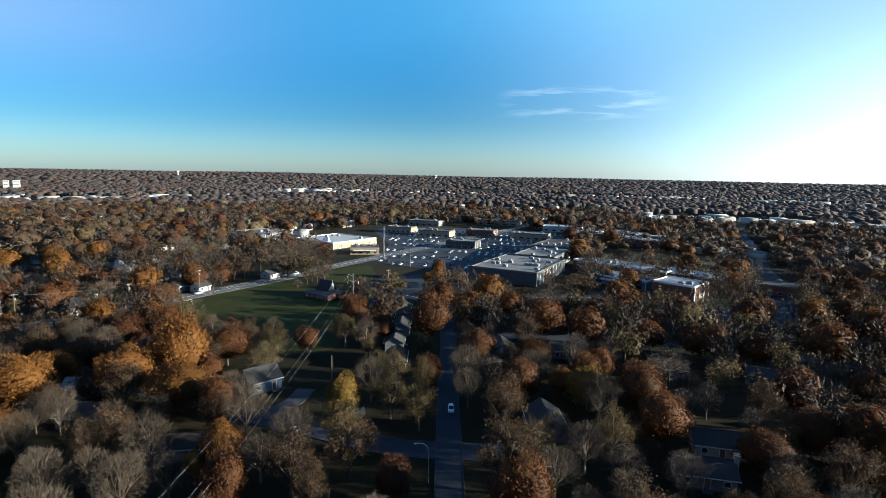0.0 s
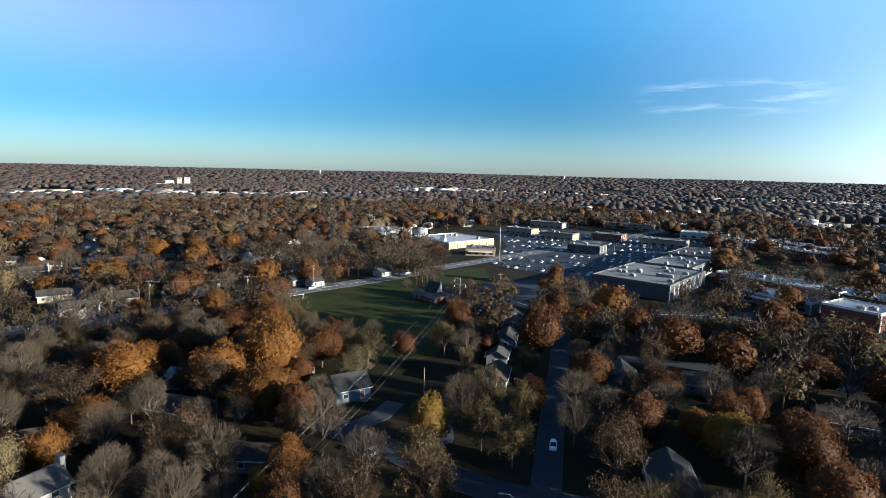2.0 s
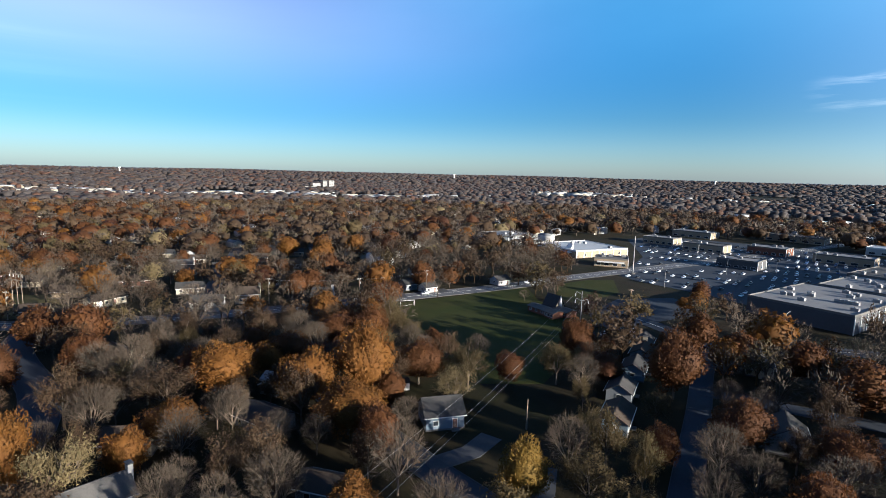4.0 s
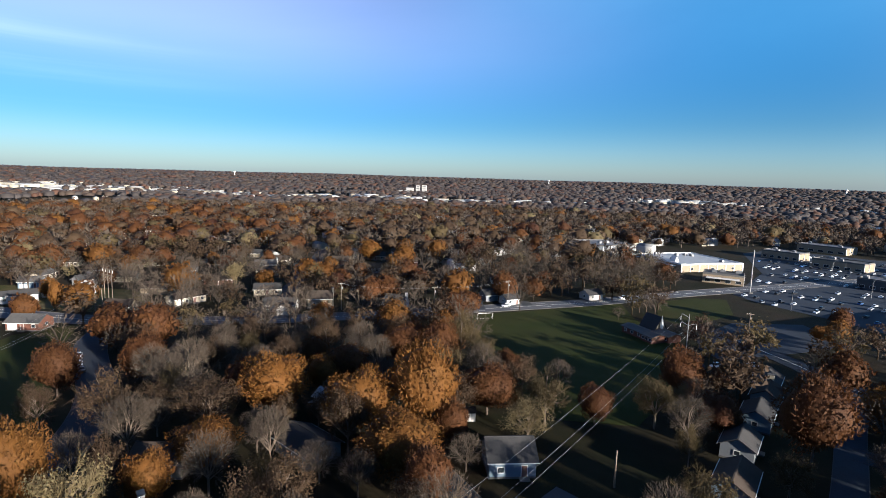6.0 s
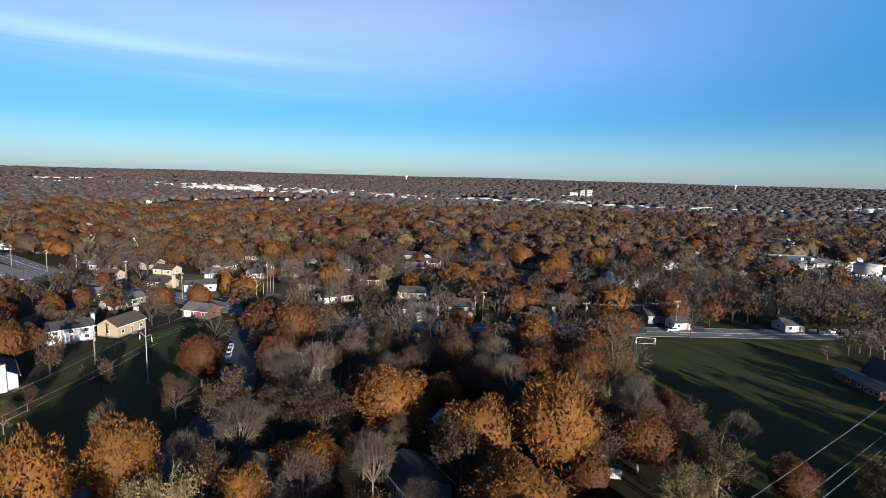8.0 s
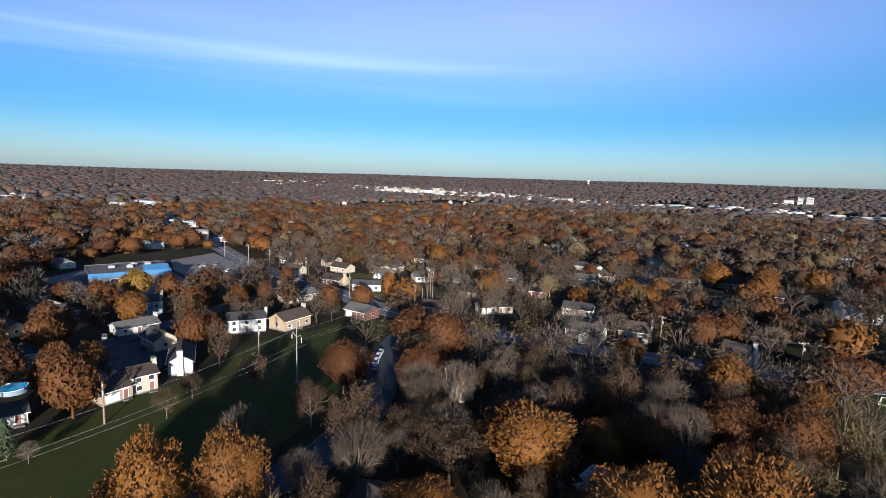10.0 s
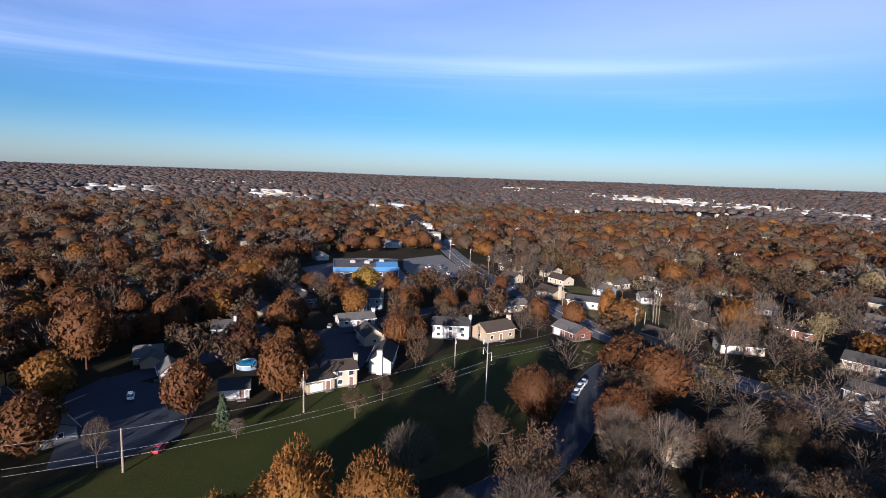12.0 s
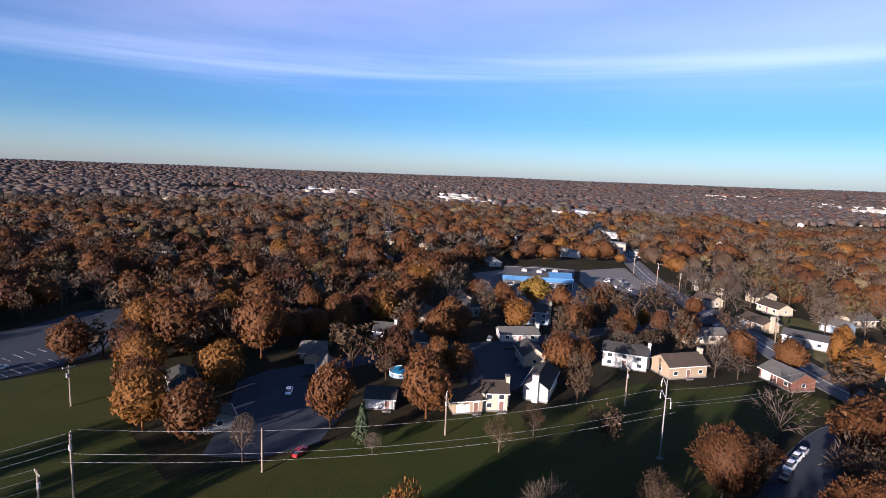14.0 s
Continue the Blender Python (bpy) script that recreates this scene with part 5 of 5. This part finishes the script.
def mast(x, y, h, turn):
    m = empty("steel_mast", pose(x, y, 0, 0, 0, turn), "tall pale steel power mast with angled arms", "power mast", "power masts")
    part("pole", rods(((0, 0, 0), (0, 0, h), 0.16, 0.09), n=12), STEEL, m)
    part("base_plate", rods(((0, 0, 0), (0, 0, 0.25), 0.6, 0.6), n=12), CONCRETE, m)
    for z, s in ((h - 1.2, -1), (h - 3.6, -1), (h - 3.6, 1)):
        a = part("arm", rods(((0, 0, z), (s * 1.9, 0, z + 0.9), 0.1, 0.06), ((s * 1.9, 0, z + 0.9), (s * 2.2, 0, z + 0.2), 0.07, 0.05), n=6), STEEL, m)
        part("insulator", rods(((s * 2.2, 0, z + 0.2), (s * 2.25, 0, z - 0.9), 0.09, 0.09), n=6), TRIM, a)
    return m


def portal(x, y, h, turn):
    """Three wooden poles under one long beam."""
    p = empty("power_portal", pose(x, y, 0, 0, 0, turn), "wooden three-pole power line structure", "power portal", "power portals")
    for s in (-3.2, 0, 3.2):
        part("pole", rods(((s, 0, 0), (s, 0, h), 0.15, 0.1), n=8), WOOD_POLE, p)
    for z in (h - 1.0, h - 3.4):
        part("beam", boxes((-4.4, 4.4, -0.14, 0.14, z - 0.14, z + 0.14)), WOOD_POLE, p)
    for s in (-4.1, -1.6, 1.6, 4.1):
        part("insulator", rods(((s, 0, h - 1.1), (s, 0, h - 2.3), 0.08, 0.08), n=6), TRIM, p)
    for a, b in ((-3.2, 0), (0, 3.2)):
        part("brace", rods(((a, 0.2, h - 6.5), (b, 0.2, h - 3.5), 0.07, 0.07), ((b, 0.2, h - 6.5), (a, 0.2, h - 3.5), 0.07, 0.07), n=4), WOOD_POLE, p)
    return p


def street_lamp(x, y, h, turn):
    s = empty("street_lamp", pose(x, y, 0, 0, 0, turn), "curved metal street lamp at the kerb", "street lamp", "street lamps")
    pts = [(0, 0, 0), (0, 0, h * 0.8), (0.4, 0, h * 0.93), (1.2, 0, h), (2.2, 0, h + 0.05)]
    part("post", rods(*[(a, b, 0.09, 0.08) for a, b in zip(pts, pts[1:])]), STEEL, s)
    part("lamp_head", boxes((2.1, 2.8, -0.16, 0.16, h - 0.05, h + 0.12)), STEEL, s)
    return s


mast(-153.5, 82.5, 15.5, 30)
wood_pole(-88.2, 10.4, 12.5, 1, 60)
wood_pole(-83.7, 10.8, 9, 1, 80)
wood_pole(-40, -6, 13, 1, 45)
mast(-37.8, 221, 15.5, 4)
for x, y, h, a, turn in ((-110.3, 24.9, 8, 0, -7), (-138.9, 44.5, 9, 1, 23), (-174.1, 72.2, 9.5, 1, 33), (-218, 126.6, 10.5, 1, 29), (-223.1, 130.7, 8, 0, 31), (-359.8, 41.2, 11, 1, 24), (-334.7, 56.8, 11, 1, 24), (-317.4, 68.9, 10, 1, 26),
                         (-284.5, 87.1, 11, 1, 26), (-244.5, 104.1, 11, 1, 31), (-129, 214, 11, 1, 58), (-114.9, 246.3, 11, 1, 61), (-159.2, 192.7, 11, 1, 37), (-105.9, -27.4, 9, 1, -8), (-30.6, 143, 7, 0, 13), (-27.2, 262.1, 10, 1, 26),
                         (-400, 23.8, 11, 1, 25)):
    wood_pole(x, y, h, a, turn)
portal(-233, 136.5, 14.5, 4)
portal(-355, 205, 15, 4)
street_lamp(-2, 93.5, 8, 190)
street_lamp(26.5, 257, 9, 60)
for x, y in ((-20, 326), (8, 385), (34, 402), (-10, 450), (60, 460)):
    street_lamp(x, y, 10, 0)
sign = empty("tall_mast_sign", pose(-40, 356, 0), "very tall slim grey mast at the car park", "mast")
part("pole", rods(((0, 0, 0), (0, 0, 22), 0.36, 0.22), n=12), STEEL, sign)
part("footing", rods(((0, 0, 0), (0, 0, 0.6), 1.4, 1.3), n=12), CONCRETE, sign)


def power_line(spans, sag, label, r=0.015):
    line = empty("power_line", pose(0, 0, 0), label, "power line", "power lines")
    for a, b in spans:
        a, b = Vector(a), Vector(b)
        pts = []
        for k in range(25):
            t = k / 24
            q = a.lerp(b, t)
            q.z -= 4 * sag * t * (1 - t)
            pts.append(q)
        bm = bmesh.new()
        rings = [[bm.verts.new(q + Vector(o) * r) for o in ((1, 0, 0), (0, 0, 1), (-1, 0, 0), (0, 0, -1))] for q in pts] if abs(b.y - a.y) > abs(b.x - a.x) else \
            [[bm.verts.new(q + Vector(o) * r) for o in ((0, 1, 0), (0, 0, 1), (0, -1, 0), (0, 0, -1))] for q in pts]
        for u, w in zip(rings, rings[1:]):
            for k in range(4):
                bm.faces.new((u[k], u[(k + 1) % 4], w[(k + 1) % 4], w[k]))
        part("wire", bm, WIRE_MAT, line)
    return line


power_line([((-37.8 + o, 221, z), (-40 + o, -6, z - 2)) for o, z in ((-2.2, 14.5), (0.6, 12.6), (2.2, 12.6))], 4.0, "three sagging wires over the grass strip")
power_line([((-88.2 + o, 10.4 + o, z - 1), (-153.5 + o, 82.5 + o, z)) for o, z in ((-2, 12.5), (0.4, 10.5), (2, 10.5))], 3.0, "three sagging wires beside the townhouses")
power_line([((-88.2, 10.4 + o, z - 1), (-40, -6 + o, z)) for o, z in ((-1, 13), (0, 12.2), (1, 11.6))] + [((-83.7, 10.8 + o, z - 2.4), (-40, -6 + o, z)) for o, z in ((-0.8, 11.2), (0, 10.2), (0.8, 9.2))], 1.0, "power wires running off across the grass")
power_line([((-153.5, 82.5 + o, z), (-233, 136.5 + o, z)) for o, z in ((-2, 13), (0, 11), (2, 11))], 3.0, "power wires crossing the avenue")
power_line([((-233, 136.5 + o, 13), (-355, 205 + o, 14)) for o in (-4, 0, 4)], 4.0, "power wires between wooden portals")
power_line([((-159.2 + o, 192.7, 10.4), (-129 + o, 214, 10.4)) for o in (-0.8, 0.8)] + [((-129 + o, 214, 10.4), (-114.9 + o, 246.3, 10.4)) for o in (-0.8, 0.8)], 0.8, "street wires along the avenue", 0.01)

# ---- yard things ----
pool = empty("round_pool", pose(-160.7, 19.2, 0), "round above-ground swimming pool with blue water", "pool")
WATER, _n, _w = shader("pool_water", 0.06)
_w.inputs["Base Color"].default_value = (0.04, 0.3, 0.55, 1)
part("pool_wall", rods(((0, 0, 0), (0, 0, 1.1), 3.1, 3.1), n=28), WALLS["blue"], pool)
part("water", rods(((0, 0, 1.1), (0, 0, 1.13), 2.95, 2.95), n=28), WATER, pool)
part("rim", rods(*[((3.1 * math.cos(a), 3.1 * math.sin(a), 1.16), (3.1 * math.cos(a + 0.3142), 3.1 * math.sin(a + 0.3142), 1.16), 0.07, 0.07) for a in [k * 0.3142 for k in range(20)]], n=5), TRIM, pool)
goal = empty("football_goal", pose(-109.5, 221, 0, 0, 0, 52), "white metal goal frame on the grass", "goal")
part("goal_frame", rods(((-3, 0, 0), (-3, 0, 2.4), 0.07, 0.07), ((3, 0, 0), (3, 0, 2.4), 0.07, 0.07), ((-3, 0, 2.4), (3, 0, 2.4), 0.07, 0.07), ((-3, 0, 2.4), (-3, 1.5, 0), 0.05, 0.05), ((3, 0, 2.4), (3, 1.5, 0), 0.05, 0.05), ((-3, 1.5, 0.05), (3, 1.5, 0.05), 0.05, 0.05)), TRIM, goal)


def shed(x, y, turn, wall, label):
    s = empty("shed", pose(x, y, 0, 0, 0, turn), label, "shed", "garden sheds")
    part("wall", gable_body(3.4, 2.8, 2.1, 0.8), WALLS[wall], s)
    part("roof", gable_roof(3.4, 2.8, 2.1, 0.8, 0.2, 0.1), ROOFS["grey"], s)
    part("door", boxes((-0.6, 0.6, -1.46, -1.4, 0.1, 1.9)), TRIM, s)


for x, y, turn, wall in ((-152.7, -42.6, 13, "white"), (-187.1, 50.8, 19, "white"), (-86.2, 130.5, 14, "tan"), (-260.1, 123.2, -12, "white"), (-37.1, 215.3, 39, "white"), (-33.2, 214.7, 31, "grey"), (-65.9, 147.6, 45, "white")):
    shed(x, y, turn, wall, f"small {wall} garden shed in a yard")

# ---- distant buildings, too many and too far to tell apart ----


def distant(name, patches, material_names, label, w=(14, 40), h=(4, 8), pitched=False):
    r = np.random.RandomState(11)
    vs, fs, ms, k = [], [], [], 0
    mats = [WALLS["white"], WALLS["cream"], ROOFS["white"], ROOFS["flat"], ROOFS["grey"]]
    for cx, cy, rx, ry, turn, count in patches:
        for _ in range(count if pitched else count * 3):
            u, v = r.uniform(-1, 1), r.uniform(-1, 1)
            t = math.radians(turn)
            x, y = cx + u * rx * math.cos(t) - v * ry * math.sin(t), cy + u * rx * math.sin(t) + v * ry * math.cos(t)
            ww, dd, hh = r.uniform(*w), r.uniform(*w) * 0.5, r.uniform(*h)
            a = t + r.choice([0, 1.571])
            z = ground_z(x, y)
            c, s = math.cos(a), math.sin(a)
            base = [(-ww / 2, -dd / 2), (ww / 2, -dd / 2), (ww / 2, dd / 2), (-ww / 2, dd / 2)]
            pts = [(x + p * c - q * s, y + p * s + q * c) for p, q in base]
            q = [(*p, z) for p in pts] + [(*p, z + hh) for p in pts]
            if pitched:
                e = [(x + p * c, y + p * s, z + hh + dd * 0.25) for p in (-ww / 2, ww / 2)]
                q += e
                f = [(0, 1, 5), (0, 5, 4), (2, 3, 7), (2, 7, 6), (1, 2, 6), (1, 6, 5), (5, 6, 9), (3, 0, 4), (3, 4, 7), (7, 4, 8), (4, 5, 9), (4, 9, 8), (6, 7, 8), (6, 8, 9)]
                wall = r.randint(2)
                ms += [wall] * 10 + [r.choice([3, 4])] * 4
            else:
                f = [(0, 1, 5), (0, 5, 4), (1, 2, 6), (1, 6, 5), (2, 3, 7), (2, 7, 6), (3, 0, 4), (3, 4, 7), (4, 5, 6), (4, 6, 7)]
                ms += [r.randint(2)] * 8 + [r.choice([2, 2, 3])] * 2
            vs += q
            fs += [tuple(i + k for i in g) for g in f]
            k += len(q)
    ob = new(name, tri_mesh(name, np.array(vs), np.array(fs), mats, np.array(ms)))
    return tagged(ob, label, "buildings", kind="stuff")

distant("distant_commerce", COMMERCE, None, "pale flat commercial roofs in the distance", (14, 48), (4, 8))
NEIGHBOURHOODS = [(-565, 191, 200, 330, -12, 190), (-578, -126, 200, 220, 7, 120), (-288, 451, 200, 160, 74, 90), (-326, -268, 220, 150, -22, 120), (-1020, 182, 220, 400, -12, 110), (-378, 1547, 160, 120, 7, 110),
                  (-587, 577, 220, 200, 28, 110), (-803, 1394, 300, 200, 36, 60), (328, 425, 120, 160, 35, 50), (-53, 702, 200, 80, 11, 60), (-790, -566, 300, 250, -5, 110), (-1672, -270, 300, 300, 14, 80)]
distant("distant_houses", NEIGHBOURHOODS, None, "far rooftops and pale gables among the treetops", (9, 15), (3.2, 5.6), True)

# the hospital on its rise
hospital = empty("hospital", pose(-952, 1168, 0, 0, 0, 30), "white hospital towers far beyond the woods", "hospital")
for x, y, w, d, h in ((-26, 0, 18, 14, 19), (-4, 2, 10, 10, 26), (14, 0, 12, 10, 27), (-44, -4, 22, 14, 11), (34, -4, 22, 14, 10)):
    t = part("tower", boxes((x - w / 2, x + w / 2, y - d / 2, y + d / 2, 0, h)), WALLS["white"], hospital)
    for z in range(5, int(h) - 2, 6):
        part("window_band", boxes((x - w / 2 + 1, x + w / 2 - 1, y - d / 2 - 0.2, y - d / 2, z, z + 0.9)), GLASS, t)
for x, y, h in ((-1500, 3020, 26), (-2823, 1736, 27), (-57, 3500, 24), (932, 3368, 25)):
    w = empty("water_tower", pose(x, y, ground_z(x, y)), "white water tower on the skyline", "water tower", "water towers")
    part("shaft", rods(((0, 0, 0), (0, 0, h), 3.5, 3)), TRIM, w)
    part("tank", rods(((0, 0, h - 3), (0, 0, h), 3, 7), ((0, 0, h), (0, 0, h + 4), 7, 7), ((0, 0, h + 4), (0, 0, h + 6), 7, 2), n=16), TRIM, w)

# ---- far sky: high thin cloud, with haze and sun glare painted as glowing sheets ----


CLOUDS = []


def cloud(name, az0, az1, el0, el1, colour, strength, most, stretch, seed, low, high, label, edges=(0.3, 0.3, 0.3, 0.3)):
    """A glowing veil of cloud, haze or glare on the dome of the sky: azimuths run anticlockwise from +y, elevations
    from the horizon.
    """
    n, m = 48, 20
    CLOUDS.append(name)
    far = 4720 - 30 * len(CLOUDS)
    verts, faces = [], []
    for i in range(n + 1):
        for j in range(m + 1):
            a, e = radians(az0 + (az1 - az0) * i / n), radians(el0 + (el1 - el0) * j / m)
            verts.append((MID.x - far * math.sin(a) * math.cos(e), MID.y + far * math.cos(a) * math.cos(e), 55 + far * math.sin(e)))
    for i in range(n):
        for j in range(m):
            k = i * (m + 1) + j
            faces.append((k, k + 1, k + m + 2, k + m + 1))
    mat = bpy.data.materials.new(name)
    mat.use_nodes = True
    nt = mat.node_tree
    nt.nodes.remove(nt.nodes["Principled BSDF"])
    ob = mesh_part(name, verts, faces, mat)
    uv = ob.data.uv_layers.new(name="sky_angles")
    for p in ob.data.polygons:
        for li, vi in zip(p.loop_indices, p.vertices):
            uv.data[li].uv = (vi // (m + 1) / n, vi % (m + 1) / m)
    at = nt.nodes.new("ShaderNodeUVMap")
    at.uv_map = "sky_angles"
    sep = nt.nodes.new("ShaderNodeSeparateXYZ")
    nt.links.new(at.outputs[0], sep.inputs[0])

    def math_node(op, a, b=None):
        k = nt.nodes.new("ShaderNodeMath")
        k.operation = op
        for slot, v in ((0, a), (1, b)):
            if v is None:
                continue
            if isinstance(v, float):
                k.inputs[slot].default_value = v
            else:
                nt.links.new(v, k.inputs[slot])
        return k.outputs[0]

    def fade(v, near, far):
        """Rises over the first share of the run and falls over the last."""
        out = None
        for side, share in ((v, near), (math_node("SUBTRACT", 1.0, v), far)):
            if share <= 0:
                continue
            k = nt.nodes.new("ShaderNodeMapRange")
            k.interpolation_type = "SMOOTHSTEP"
            k.inputs["From Max"].default_value = share
            nt.links.new(side, k.inputs["Value"])
            out = k.outputs["Result"] if out is None else math_node("MULTIPLY", out, k.outputs["Result"])
        return out

    scale = nt.nodes.new("ShaderNodeMapping")
    scale.inputs["Scale"].default_value = (*stretch, 1)
    scale.inputs["Location"].default_value = (seed, seed * 0.7, 0)
    scale.inputs["Rotation"].default_value = (0, 0, 0.12)
    nt.links.new(at.outputs[0], scale.inputs[0])
    tex = add(nt, "ShaderNodeTexNoise", Scale=1.0, Detail=7.0, Roughness=0.55, Distortion=0.35)
    nt.links.new(scale.outputs[0], tex.inputs["Vector"])
    band = nt.nodes.new("ShaderNodeMapRange")
    band.interpolation_type = "SMOOTHSTEP"
    band.inputs["From Min"].default_value, band.inputs["From Max"].default_value = low, high
    nt.links.new(tex.outputs["Fac"], band.inputs["Value"])
    fac = math_node("MULTIPLY", math_node("MULTIPLY", fade(sep.outputs["X"], edges[0], edges[1]), fade(sep.outputs["Y"], edges[2], edges[3])), math_node("MULTIPLY", band.outputs["Result"], float(most)))
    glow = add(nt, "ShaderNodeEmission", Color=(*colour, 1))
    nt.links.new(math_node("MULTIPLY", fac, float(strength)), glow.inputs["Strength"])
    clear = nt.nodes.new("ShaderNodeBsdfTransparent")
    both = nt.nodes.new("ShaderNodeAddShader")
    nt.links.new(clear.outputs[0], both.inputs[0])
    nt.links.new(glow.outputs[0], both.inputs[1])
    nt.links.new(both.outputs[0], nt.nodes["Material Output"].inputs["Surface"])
    return tagged(ob, label, "cloud", kind="structure")


cloud("backdrop_veil", 7, 180, 4, 60, (1.0, 0.74, 0.6), 0.148, 0.9, (1.4, 2.4), 3.0, 0.1, 0.6, "broad thin lavender veil of high cloud", (0.34, 0.25, 0.18, 0.5))
cloud("backdrop_streaks", 52, 188, 4.5, 13, (1.0, 0.85, 0.7), 0.088, 0.9, (1.6, 3.2), 8.0, 0.42, 0.7, "long soft white streaks of high cloud")
cloud("backdrop_wisps", -24, -5, 5.5, 9.5, (1.0, 0.85, 0.6), 0.091, 0.9, (2.6, 4.5), 1.4, 0.48, 0.68, "small white wisps of cloud")
# the low sun's glare, painted into two glowing sheets
cloud("backdrop_sun_veil", -78, 5, -0.4, 60, (0.8, 0.78, 0.72), 0.209, 1.0, (1.0, 1.0), 5.0, -1.0, -0.5, "bright lavender veil on the sun's side", (0.05, 0.75, 0.0, 0.5))
cloud("backdrop_sun_glow", -78, -13, -0.4, 16, (1.0, 0.95, 0.85), 0.261, 1.0, (1.0, 1.0), 5.0, -1.0, -0.5, "pale glare of the sun painted low on its side of the sky", (0.05, 0.7, 0.0, 0.85))
# added glowing sheet; it only brightens the clear sky to the north
cloud("backdrop_pale_sky", -42, 46, 5, 60, (0.36, 0.82, 1.0), 0.11, 1.0, (1.2, 1.2), 2.0, 0.0, 0.6, "added blue glow that brightens the clear northern sky", (0.3, 0.3, 0.3, 0.4))
# skyline haze painted as a faint glowing band
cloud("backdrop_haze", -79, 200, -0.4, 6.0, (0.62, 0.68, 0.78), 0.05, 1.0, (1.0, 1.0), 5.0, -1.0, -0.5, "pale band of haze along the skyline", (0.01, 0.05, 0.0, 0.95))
